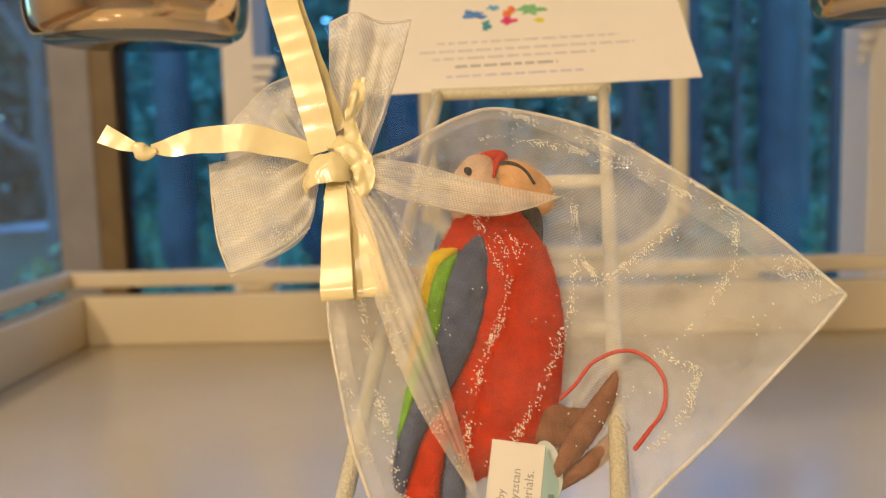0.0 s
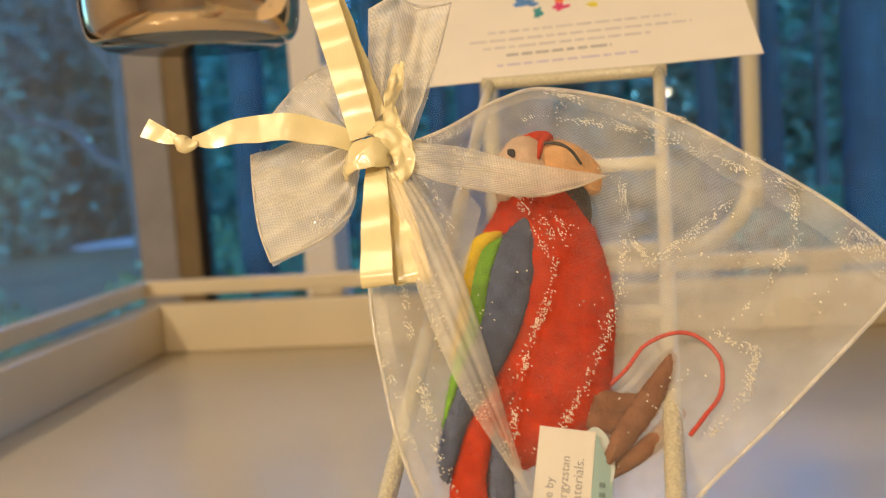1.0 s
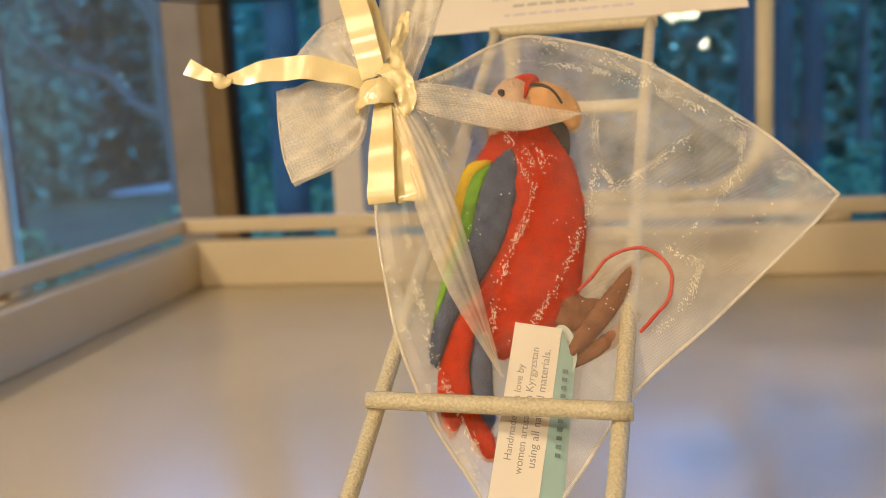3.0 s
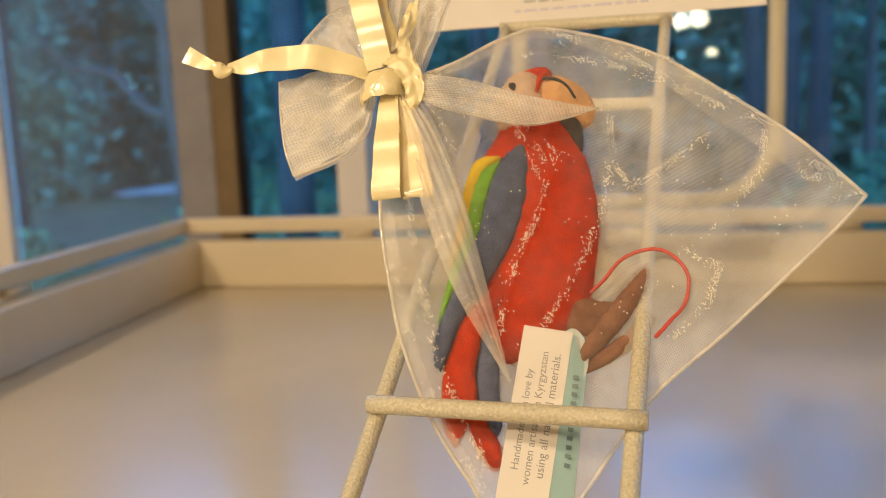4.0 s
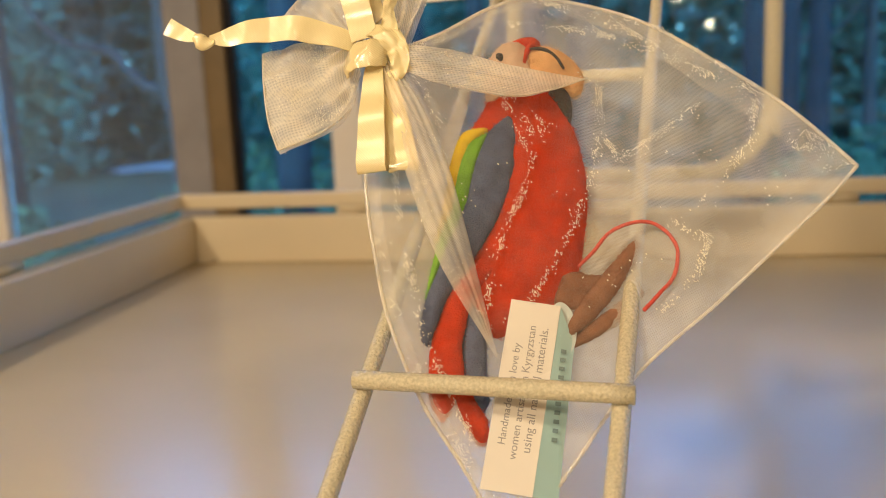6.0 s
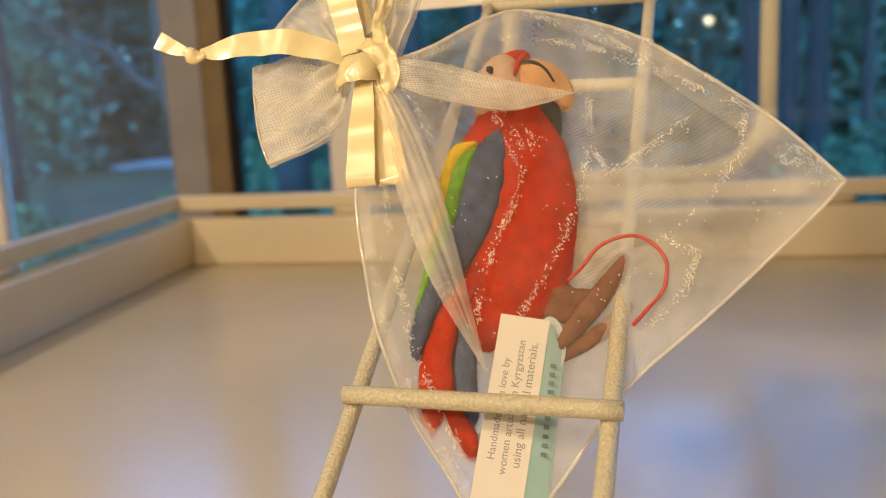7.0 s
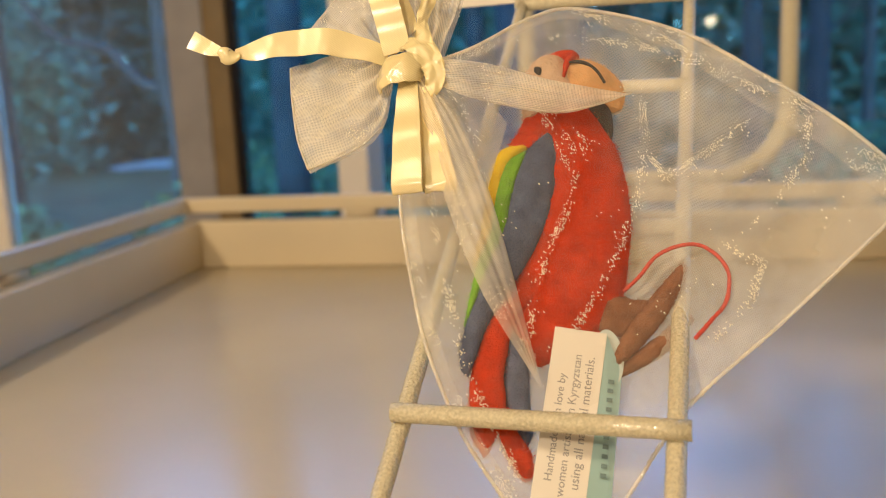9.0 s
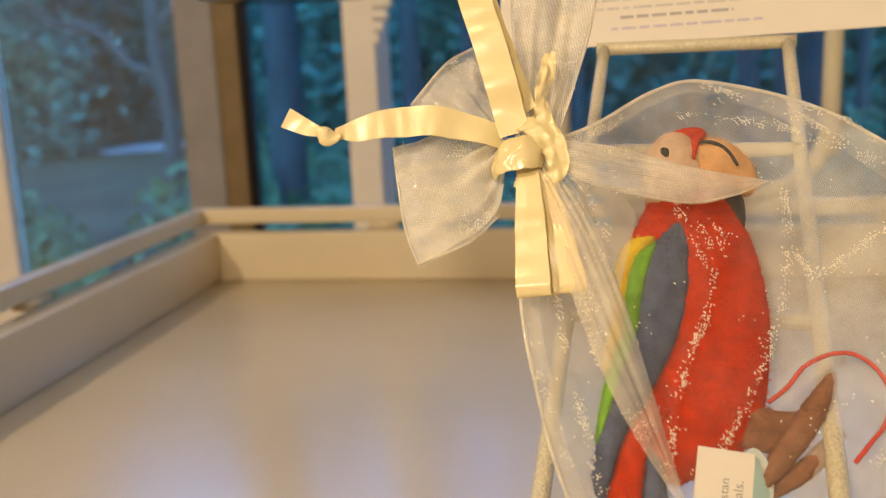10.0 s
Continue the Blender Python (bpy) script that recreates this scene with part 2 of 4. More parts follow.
def spline(points, steps):
    """Catmull-Rom through the points."""
    p = [Vector(q) for q in points]
    p = [2 * p[0] - p[1]] + p + [2 * p[-1] - p[-2]]
    out = []
    for i in range(1, len(p) - 2):
        for k in range(steps):
            t = k / steps
            out.append(0.5 * (2 * p[i] + (p[i + 1] - p[i - 1]) * t + (2 * p[i - 1] - 5 * p[i] + 4 * p[i + 1] - p[i + 2]) * t * t
                              + (3 * p[i] - p[i - 1] - 3 * p[i + 1] + p[i + 2]) * t ** 3))
    return out + [p[-2]]


def tube(points, radius, sides=10, steps=8, flat=1.0, wobble=0.0):
    """A round rod along a smooth line; radius: one number, or one for each end and in between."""
    line = spline(points, steps) if steps > 1 else [Vector(p) for p in points]
    radii = np.interp(np.linspace(0, 1, len(line)), np.linspace(0, 1, len(radius)), radius) if isinstance(radius, (list, tuple)) else [radius] * len(line)
    bm = bmesh.new()
    rings = []
    side = None
    for i, p in enumerate(line):
        d = (line[min(i + 1, len(line) - 1)] - line[max(i - 1, 0)]).normalized()
        if side is None:
            side = d.orthogonal().normalized()
        side = (side - d * side.dot(d)).normalized()
        up = d.cross(side)
        r = radii[i]
        rings.append([bm.verts.new(p + (side * math.cos(a) + up * math.sin(a) * flat) * r * (1 + wobble * noise.noise(p * 300 + Vector((a, 0, 0)))))
                      for a in (2 * math.pi * k / sides for k in range(sides))])
    for a, b in zip(rings, rings[1:]):
        for k in range(sides):
            bm.faces.new((a[k], a[(k + 1) % sides], b[(k + 1) % sides], b[k]))
    bm.faces.new(rings[0])
    bm.faces.new(rings[-1])
    return bm


def blob(sections, sides=24, rough=0.0):
    """A soft stuffed form: sections of (centre, half-width, half-depth) in bag axes, lofted and closed at both ends."""
    bm = bmesh.new()
    line = spline([s[0] for s in sections], 5)
    sizes = spline([(s[1], s[2], 0) for s in sections], 5)
    ws, ds = [max(0.2, q.x) for q in sizes], [max(0.2, q.y) for q in sizes]
    rings = []
    for i, p in enumerate(line):
        d = (line[min(i + 1, len(line) - 1)] - line[max(i - 1, 0)])
        d.z = 0
        d.normalize()
        across = Vector((d.y, -d.x, 0))
        ring = []
        for k in range(sides):
            a = 2 * math.pi * k / sides
            q = p + across * math.cos(a) * ws[i] + Vector((0, 0, 1)) * math.sin(a) * ds[i]
            ring.append(bm.verts.new(q + Vector((0, 0, 1)) * rough * noise.noise(q * 0.25)))
        rings.append(ring)
    for a, b in zip(rings, rings[1:]):
        for k in range(sides):
            bm.faces.new((a[k], a[(k + 1) % sides], b[(k + 1) % sides], b[k]))
    for ring, p in ((rings[0], line[0]), (rings[-1], line[-1])):
        c = bm.verts.new(p)
        for k in range(sides):
            bm.faces.new((c, ring[k], ring[(k + 1) % sides]))
    return bm


# ---- room ----
def structure(name, bm, mat, label, category, smooth=False):
    return tagged(part(name, bm, mat, None, "", smooth), label, category, "", "structure")


FLOOR_Z, CEIL_Z, WIN_Y = -0.75, 1.7, 1.4
structure("floor", box(-3, 3, -4, WIN_Y, FLOOR_Z - 0.05, FLOOR_Z), OAK, "brown oak floor of the sunroom", "floor")
structure("ceiling", box(-3, 3, -4, WIN_Y + 0.12, CEIL_Z, CEIL_Z + 0.05), WHITE, "plain white painted ceiling", "ceiling")
structure("wall_west", box(-3.1, -3, -4, WIN_Y + 0.12, FLOOR_Z, CEIL_Z), WALL, "cream painted side wall", "wall")
structure("wall_east", box(3, 3.1, -4, WIN_Y + 0.12, FLOOR_Z, CEIL_Z), WALL, "cream painted side wall", "wall")
structure("wall_south", box(-3.1, 3.1, -4.1, -4, FLOOR_Z, CEIL_Z), WALL, "cream painted wall behind the table", "wall")
structure("wall_north", box(-3, 3, WIN_Y + 0.01, WIN_Y + 0.12, FLOOR_Z, -0.45), WALL, "low cream wall under the windows", "wall")
structure("trim", box(-3, 3, WIN_Y + 0.01, WIN_Y + 0.12, 1.45, CEIL_Z), WHITE, "white header trim over the windows", "trim")
for n, (x0, x1) in enumerate(((-1.08, -0.955), (-0.403, -0.356), (0.505, 0.57), (1.5, 1.58), (-2.1, -2.0))):
    structure(f"post_{n + 1}", box(x0, x1, WIN_Y, WIN_Y + (0.1 if n in (1, 2) else 0.03), -0.45, 1.45, 0.004), WHITE, "white painted post between two windows", "window post")
tan = structure("window_frame_1", box(-0.655, -0.596, WIN_Y, WIN_Y + 0.03, -0.45, 1.45, 0.003), FRAME_GREY, "grey-brown sash frame of a window", "window frame")
# the reflecting sash edge, painted as a fixed tan and a fixed black strip
part("sash_edge", box(-0.594, -0.5585, WIN_Y - 0.004, WIN_Y + 0.03, -0.45, 1.45, 0.003), EDGE_TAN_REFLECTION, tan, "edge strip with the room's tan reflection in its colour")
part("gasket", box(-0.5575, -0.5485, WIN_Y, WIN_Y + 0.03, -0.45, 1.45), EDGE_DARK_REFLECTION, tan, "black strip painted as the sash edge's dark reflection")
for n, (x0, x1) in enumerate(((-0.953, -0.657), (-0.547, -0.405), (-0.354, 0.503), (0.572, 1.498), (-1.998, -1.082))):
    w = structure(f"window_{n + 1}", box(x0, x1, WIN_Y + (0.088 if n == 2 else 0.012), WIN_Y + (0.094 if n == 2 else 0.018), -0.448, 1.448), HAZED if n == 0 else GLASS, "tall clear window onto dusky woods", "window")
    w.visible_shadow = False

# ---- tray table ----
IX, OX, IY, OY, RX, FY = -0.443, -0.4656, 0.996, 1.016, 0.62, -0.25
table = thing("tray_table", (0, 0, 0), "cream painted tray table with slotted gallery rail", "table")
part("tabletop", box(OX - 0.012, RX + 0.034, FY - 0.034, OY + 0.012, -0.025, 0.0, 0.003), PAINT, table)
part("side_board", box(OX, RX + 0.022, IY, OY, 0.0, 0.0495, 0.0015), PAINT, table)
part("side_board", box(OX, IX, FY, IY, 0.0, 0.0495, 0.0015), PAINT, table)
part("side_board", box(RX, RX + 0.022, FY, IY, 0.0, 0.0495, 0.0015), PAINT, table)
part("side_board", box(OX, RX + 0.022, FY - 0.022, FY, 0.0, 0.0495, 0.0015), PAINT, table)
part("gallery_rail", box(OX - 0.012, RX + 0.034, OY - 0.002, OY + 0.012, 0.0565, 0.0725, 0.002), PAINT, table)
part("gallery_rail", box(OX - 0.012, OX + 0.002, FY - 0.022, OY - 0.002, 0.0565, 0.0725, 0.002), PAINT, table)
part("gallery_rail", box(RX + 0.02, RX + 0.034, FY - 0.022, OY - 0.002, 0.0565, 0.0725, 0.002), PAINT, table)
part("gallery_rail", box(OX - 0.012, RX + 0.034, FY - 0.036, FY - 0.022, 0.0565, 0.0725, 0.002), PAINT, table)
for x0 in (-0.2877, -0.04, 0.203, 0.44):
    part("spacer", box(x0, x0 + 0.032, OY - 0.002, OY + 0.011, 0.0495, 0.0565), PAINT, table)
for y0 in (0.70, 0.44, 0.18, -0.08):
    part("spacer", box(OX - 0.011, OX + 0.002, y0, y0 + 0.03, 0.0495, 0.0565), PAINT, table)
    part("spacer", box(RX + 0.02, RX + 0.033, y0, y0 + 0.03, 0.0495, 0.0565), PAINT, table)
for x in (OX, RX - 0.03):
    for y in (FY, OY - 0.05):
        part("leg", box(x, x + 0.05, y, y + 0.05, FLOOR_Z, -0.025, 0.004), PAINT, table)

# ---- ladder stand ----
U = 0.0369
B0, D, E = Vector((-1.32, 8.68, 2.60)) * U, Vector((0.102, 0.835, 0.541)).normalized(), Vector((1, -0.06, 0.036))
E = (E - D * E.dot(D)).normalized()
NRM = E.cross(D)
ladder = thing("ladder_stand", (0, 0, 0), "small cream crackle-enamelled metal ladder leaning in the tray", "ladder stand")
R = 0.00245
HALF = 0.0345
foot = -B0.z / D.z + 0.004
for w in (-HALF, HALF):
    part("stile", tube([B0 + E * w + D * foot, B0 + E * w, B0 + E * w + D * 0.217], R, 14, 12), ENAMEL, ladder)
for s, w0, w1 in ((0.0, -HALF - 0.0016, HALF + 0.0035), (0.0757, -HALF, HALF), (0.1513, -HALF, HALF), (0.217, -HALF - 0.003, HALF + 0.003), (-0.0757, -HALF, HALF)):
    lift = NRM * (2 * R * 0.92 if s == 0 else 0)
    part("rung", tube([B0 + E * w0 + D * s + lift, B0 + E * w1 + D * s + lift], R * 1.04, 14, 10), ENAMEL, ladder)

# ---- bag, bag axes: millimetres, u right, v up, w towards the room ----
BAG = Matrix(((0.98586, -0.08319, 0.14549, -0.043542), (0.1676, 0.48936, -0.85583, 0.340218), (0, 0.86811, 0.49638, 0.117342), (0, 0, 0, 1)))
def cloth(top, left, far, neck, bulge, n=70, m=60, seed=0.0, ripple=5.0, pleat=0.8, pleats=34, creases=(), belly=0.0):
    """A sheet of cloth spanned between four edge lines, gathered at the neck."""
    def along(line, t):
        k = t * (len(line) - 1)
        i = min(int(k), len(line) - 2)
        return line[i].lerp(line[i + 1], k - i)
    T, L, F, K = (spline(q, 10) for q in (top, left, far, neck))
    bm = bmesh.new()
    grid = []
    for i in range(n + 1):
        r = i / n
        row = []
        for j in range(m + 1):
            a = j / m
            p = along(T, r) * (1 - a) + along(L, r) * a + along(K, a) * (1 - r) + along(F, a) * r
            p -= (K[0] * (1 - r) * (1 - a) + K[-1] * (1 - r) * a + F[0] * r * (1 - a) + F[-1] * r * a)
            edge = min(1, 4 * a * (1 - a)) ** 0.6 * min(1, 5 * (1 - r)) ** 0.7
            if not bulge:
                edge = 1
            fold = math.sin(a * pleats + seed + 2 * r) * pleat * math.exp(-2.4 * r)
            fold += noise.noise(Vector((a * 7 + seed, r * 2.5, 3))) * ripple * 0.5 * (1 - 0.4 * r)
            fold += noise.noise(Vector((a * 3 + seed, r * 5, 9))) * ripple * 0.35
            p.z += edge * (bulge * math.sin(math.pi * min(1, r * 0.9 + 0.08)) ** 0.7 + fold)
            p.z += edge * belly * math.exp(-((p.x - 2) / 25) ** 2 - ((p.y - 32) / 52) ** 2)
            for a0, b0, h, w in creases:
                ab = b0 - a0
                q = Vector((p.x, p.y))
                d = (q - a0 - ab * max(0, min(1, (q - a0).dot(ab) / ab.length_squared))).length
                p.z += h * math.exp(-(d / w) ** 2)
            row.append(bm.verts.new(p))
        grid.append(row)
    for r0, r1 in zip(grid, grid[1:]):
        for j in range(m):
            bm.faces.new((r0[j], r0[j + 1], r1[j + 1], r1[j]))
    return bm


def strip(points, widths, turn, steps=10, thick=0.25, crown=0.12, swell=0.3, wrinkle=0.0):
    """A ribbon along a smooth line: widths from end to end, turn: the way across it at start and end."""
    line = spline(points, steps)
    n = len(line)
    ws = np.interp(np.linspace(0, 1, n), np.linspace(0, 1, len(widths)), widths)
    run = np.cumsum([0.0] + [(b - a).length for a, b in zip(line, line[1:])])
    bm = bmesh.new()
    for side in (0.5, -0.5):
        rows = []
        for i, p in enumerate(line):
            d = (line[min(i + 1, n - 1)] - line[max(i - 1, 0)]).normalized()
            k = i / (n - 1) * (len(turn) - 1)
            j = min(int(k), len(turn) - 2)
            across = Vector(turn[j]).lerp(Vector(turn[j + 1]), k - j)
            across = (across - d * across.dot(d)).normalized()
            up = across.cross(d)
            if up.z < 0:
                up = -up
            row = []
            for c in range(9):
                x = c / 8 - 0.5
                wave = crown * (0.25 - x * x) * 2 + wrinkle * noise.noise(Vector((x * 5, run[i] * 0.35, ws[0]))) + 0.06 * noise.noise(Vector((x * 3, i * 0.12, ws[i])))
                wave += swell * math.sin(run[i] * 0.42 + x * 0.3 + ws[0])
                row.append(bm.verts.new(p + across * x * ws[i] + up * (wave + thick * side)))
            rows.append(row)
        for a, b in zip(rows, rows[1:]):
            for k in range(8):
                bm.faces.new((a[k], a[k + 1], b[k + 1], b[k]))
    return bm


# ---- gift bag ----
bag = thing("gift_bag", BAG, "sheer cream organza gift bag tied with satin ribbon", "gift bag")
IN_MM.add(bag.name)
TOP = [(-34, 80, 0), (-17, 86, 0), (1, 96, -1), (16, 98.3, -1), (45, 89, -1), (67.5, 68.4, 4), (81, 47.5, 14), (92, 26, 22)]
LEFT = [(-38, 76, 0), (-40, 39, 0), (-37.7, 15, 0), (-34, -5, 0), (-26, -27, -1), (-15, -46, -2), (-5, -66, -3)]
FAR = [(92, 26, 22), (83, 17.5, 17), (56, -4.5, 7), (32, -23, 2), (13, -46, -2), (-5, -66, -3)]
NECK = [(-34, 80, 0), (-36, 78, 1), (-38, 76, 0)]
CREASES = []
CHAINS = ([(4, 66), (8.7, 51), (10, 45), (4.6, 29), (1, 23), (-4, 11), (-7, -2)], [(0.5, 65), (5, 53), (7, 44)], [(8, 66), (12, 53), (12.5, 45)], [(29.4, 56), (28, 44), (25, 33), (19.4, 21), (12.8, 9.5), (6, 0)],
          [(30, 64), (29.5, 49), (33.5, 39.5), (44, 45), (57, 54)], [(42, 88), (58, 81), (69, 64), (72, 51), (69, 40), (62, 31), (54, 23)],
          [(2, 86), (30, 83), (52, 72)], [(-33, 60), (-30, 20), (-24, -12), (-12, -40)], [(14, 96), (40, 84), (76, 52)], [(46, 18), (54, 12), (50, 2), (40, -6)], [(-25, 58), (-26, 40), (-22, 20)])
for chain in CHAINS:
    CREASES += [(Vector(a), Vector(b), 1.3, 1.5) for a, b in zip(chain, chain[1:])]
part("front_sheet", cloth(TOP, LEFT, FAR, NECK, 5, 150, 130, seed=1.0, ripple=3.2, creases=CREASES), ORGANZA, bag)
part("back_sheet", cloth(TOP, LEFT, FAR, NECK, -3, 90, 80, seed=5.0, ripple=3.5, belly=-18), BACKING, bag)
for line in (TOP, LEFT, FAR):
    part("seam", tube(line, 0.55, 6, 10), HEM, bag, "stitched cream seam")
inner = [(-30, 78, 1), (-15, 82.5, 1), (2, 92, 0.5), (16, 93.5, 0.5), (41, 82, 0), (60, 61, 5), (73, 42, 14.5), (83, 24, 21)]
part("hem_band", cloth(TOP, inner, [TOP[-1], (88, 26, 22), inner[-1]], [TOP[0], (-32, 79, 0.5), inner[0]], 0, 60, 5, seed=2, ripple=0.6, pleat=0.2), BAND, bag)
inner = [(-36, 74, 1), (-36, 39, 1.5), (-33.7, 15, 1.5), (-30, -5, 1.5), (-22.5, -26, 1), (-12, -44, 0), (-5, -60, -2)]
part("hem_band", cloth(LEFT, inner, [LEFT[-1], (-5, -63, -2.5), inner[-1]], [LEFT[0], (-37, 75, 0.5), inner[0]], 0, 60, 5, seed=4, ripple=0.6, pleat=0.2), BAND, bag)
# folds of doubled cloth from the neck over the bird's throat and down its wing
part("fold", cloth([(-33, 81, 5), (-14, 77, 6), (5, 71, 5), (27, 66.5, 3)], [(-35, 76, 5), (-20, 66, 7), (3, 60, 6), (16, 61.5, 6), (27, 66, 4)],
                   [(27, 66.5, 4), (27, 66.2, 4), (27, 66, 4)], [(-33, 81, 5), (-34, 78, 6), (-35, 76, 5)], 2, 50, 30, seed=8, ripple=2), CUFF, bag)
part("seam", tube([(-20, 67, 6), (-12, 63.5, 7.5), (3, 60.2, 6.6), (16, 61.6, 6.4), (27, 66.2, 4)], 0.22, 6, 6), HEM, bag)
part("fold", cloth([(-32, 76, 5), (-22, 58, 6), (-14.5, 34, 5), (-5, -17, 4)], [(-37, 74, 5), (-30, 45, 6), (-20, 11, 6), (-5.5, -17, 4)],
                   [(-5, -17, 4), (-5.2, -17, 4), (-5.5, -17, 4)], [(-32, 76, 5), (-34, 75, 6), (-37, 74, 5)], 2, 50, 30, seed=11, ripple=2), DENSE, bag)
part("fold", cloth([(-33, 80, 4), (-20, 72, 5.4), (-14, 66, 5.2), (-9, 58, 4.6)], [(-36, 76, 4), (-29, 58, 5.4), (-25, 38, 5.2), (-21, 18, 4.4)],
                   [(-9, 58, 4.6), (-16, 37, 5), (-21, 18, 4.4)], [(-33, 80, 4), (-34, 78, 4.6), (-36, 76, 4)], 1, 50, 40, seed=15, ripple=2), SHEER, bag)
# gathered cuff above the ribbon
for k, (dz, sd) in enumerate(((0, 0.3), (-5, 2.7))):
    part("cuff", cloth([(-38, 84, 1 + dz), (-37, 105, 2 + dz), (-36, 129, 1 + dz)], [(-27, 82, 1 + dz), (-20, 100, 3 + dz), (-11, 130, 1 + dz)],
                       [(-36, 129, 1 + dz), (-28, 130.5, 4 + dz), (-20, 130, -1 + dz), (-11, 130, 1 + dz)],
                       [(-38, 84, 1 + dz), (-33, 83, 2 + dz), (-27, 82, 1 + dz)], 0, 40, 40, seed=sd, ripple=5, pleat=2.0, pleats=26), CUFF, bag)
    part("cuff", cloth([(-43, 84, dz), (-58, 85, 1 + dz), (-71, 82, dz)], [(-41, 76, dz), (-46, 60, 1 + dz), (-65.5, 48.5, 1 + dz)],
                       [(-71, 82, dz), (-70, 70, 2 + dz), (-68.5, 58, 1 + dz), (-65.5, 48.5, 1 + dz)],
                       [(-43, 84, dz), (-43, 80, 2 + dz), (-41, 76, dz)], 0, 40, 40, seed=sd + 4, ripple=5, pleat=2.0, pleats=26), CUFF, bag)
    part("cuff", cloth([(-39, 86, -3 + dz), (-43, 100, -2 + dz), (-48, 113, -3 + dz)], [(-44, 84, -3 + dz), (-55, 90, -2 + dz), (-66, 96, -3 + dz)],
                       [(-48, 113, -3 + dz), (-56, 107, -1 + dz), (-66, 96, -3 + dz)], [(-39, 86, -3 + dz), (-42, 86, -2 + dz), (-44, 84, -3 + dz)], 0, 30, 30, seed=sd + 7, ripple=4, pleat=1.6, pleats=20), DENSE, bag)
for edge in ([(-36, 129, 1), (-28, 130.5, 4), (-20, 130, 0), (-11, 130, 1)], [(-71, 82, 0), (-70, 70, 2), (-68.5, 58, 1), (-65.5, 48.5, 1)],
             [(-65.5, 48.5, 1), (-52, 54, 1.5), (-44, 61, 1)], [(-11, 130, 1), (-16, 112, 3), (-21, 98, 3)], [(-48, 113, -3), (-56, 107, -1), (-66, 96, -3)]):
    part("seam", tube(edge, 0.4, 6, 8), HEM, bag, "stitched cream seam")
# satin ribbon
ribbon = part("ribbon", strip([(-44.2, 73.6, 2), (-43.4, 74, 6.6), (-40.4, 74.4, 9.4), (-36.4, 74.8, 9.8), (-33.4, 75.2, 8), (-32.4, 75.2, 4)], [7, 8.4, 9.4, 9.2, 8.2, 7], [(0.12, 1, 0), (0, 1, 0)], crown=2.0, swell=0.1, wrinkle=0.7), SATIN, bag, "cream satin ribbon bow")
part("knot_wrap", strip([(-41, 83, 5), (-36, 83.5, 8), (-31.5, 79, 9.4), (-28.6, 73, 8.6), (-30, 68.4, 7), (-35, 67.4, 5.6), (-39.5, 69, 4)], [4, 5.6, 6.4, 6, 4.4, 3.6, 3], [(0.5, 0.85, 0), (0.8, 0.5, 0), (0.9, -0.3, 0), (0.2, -1, 0)], crown=0.6, wrinkle=1.3), SATIN, ribbon)
part("knot_wrap", strip([(-33, 87, 5), (-30.4, 82, 8.6), (-28, 76, 8.4), (-26.4, 70.4, 4.6)], [3, 4.4, 4.6, 2.6], [(0.9, 0.3, 0), (1, 0.2, 0.3)], crown=0.5, wrinkle=1.3), SATIN, ribbon)
part("loop", strip([(-39, 81, 7), (-43, 100, 10.5), (-47.5, 120, 11), (-50.5, 135, 9), (-50, 139.5, 5), (-46, 131, 2), (-40, 109, 2), (-35, 88, 5)],
                   [8, 8.6, 8.8, 8.8, 8.8, 7.5, 7, 6], [(1, 0.2, 0.17), (1, 0.22, 0.17), (1, 0.25, 0.12), (0.9, 0.2, 0.6), (0.8, 0.3, 0.7)], swell=0.42), SATIN, ribbon)
part("tail", strip([(-42, 81, 5), (-55, 85, 7), (-68, 86.2, 7), (-80, 84.8, 6), (-86, 84.2, 6)], [6, 8.4, 8.6, 6.5, 2.4], [(0.1, 1, 0.02), (0, 1, 0.08)], swell=0.5), SATIN, ribbon)
part("tail_knot", blob([((-84.5, 83.6, 6), 0.8, 0.8), ((-86, 83.2, 6), 1.8, 1.2), ((-88, 83.2, 6), 2.5, 1.4), ((-89, 84, 6), 2.2, 1.3), ((-90.5, 85, 6), 1.2, 1)], 12, 1.2), SATIN, ribbon)
part("tail_end", strip([(-89.5, 84.4, 6), (-93, 85.8, 6.4), (-99, 89.2, 6)], [2.4, 4.2, 5.6], [(0.45, 0.9, 0.1), (0.5, 0.85, 0.2)], swell=0.5), SATIN, ribbon)
part("loop", strip([(-36.2, 75, 6), (-37, 58, 9), (-37.6, 42, 9.6), (-37.6, 38, 9), (-37.2, 37.2, 7.5), (-36.6, 41, 6), (-35.6, 58, 5)], [5, 7.4, 8.4, 8.4, 8.4, 8.2, 7], [(1, 0.03, 0.15), (1, -0.04, 0.17), (1, -0.05, 0.1)], crown=0.12), SATIN, ribbon)
part("loop", strip([(-34, 74, 5), (-31, 58, 7), (-28.9, 43, 7.4), (-28.4, 39, 6.8), (-28.6, 38.4, 5.5), (-29.4, 42, 4.4), (-32, 58, 3.4)], [4.5, 7, 8.6, 8.8, 8.8, 8.4, 7], [(1, 0.18, 0.2), (1, 0.1, 0.14), (1, 0.06, 0.1)], crown=0.12), SATIN, ribbon)
part("curl", strip([(-31, 80, 8), (-31.5, 90, 8.5), (-29.5, 97, 8.5), (-28, 104, 8)], [6, 3.2, 4.4, 3.6], [(1, 0.2, 0.3), (0.8, 0.1, -0.6), (0.9, 0, 0.5)], crown=0.8, wrinkle=1.2), SATIN, ribbon)

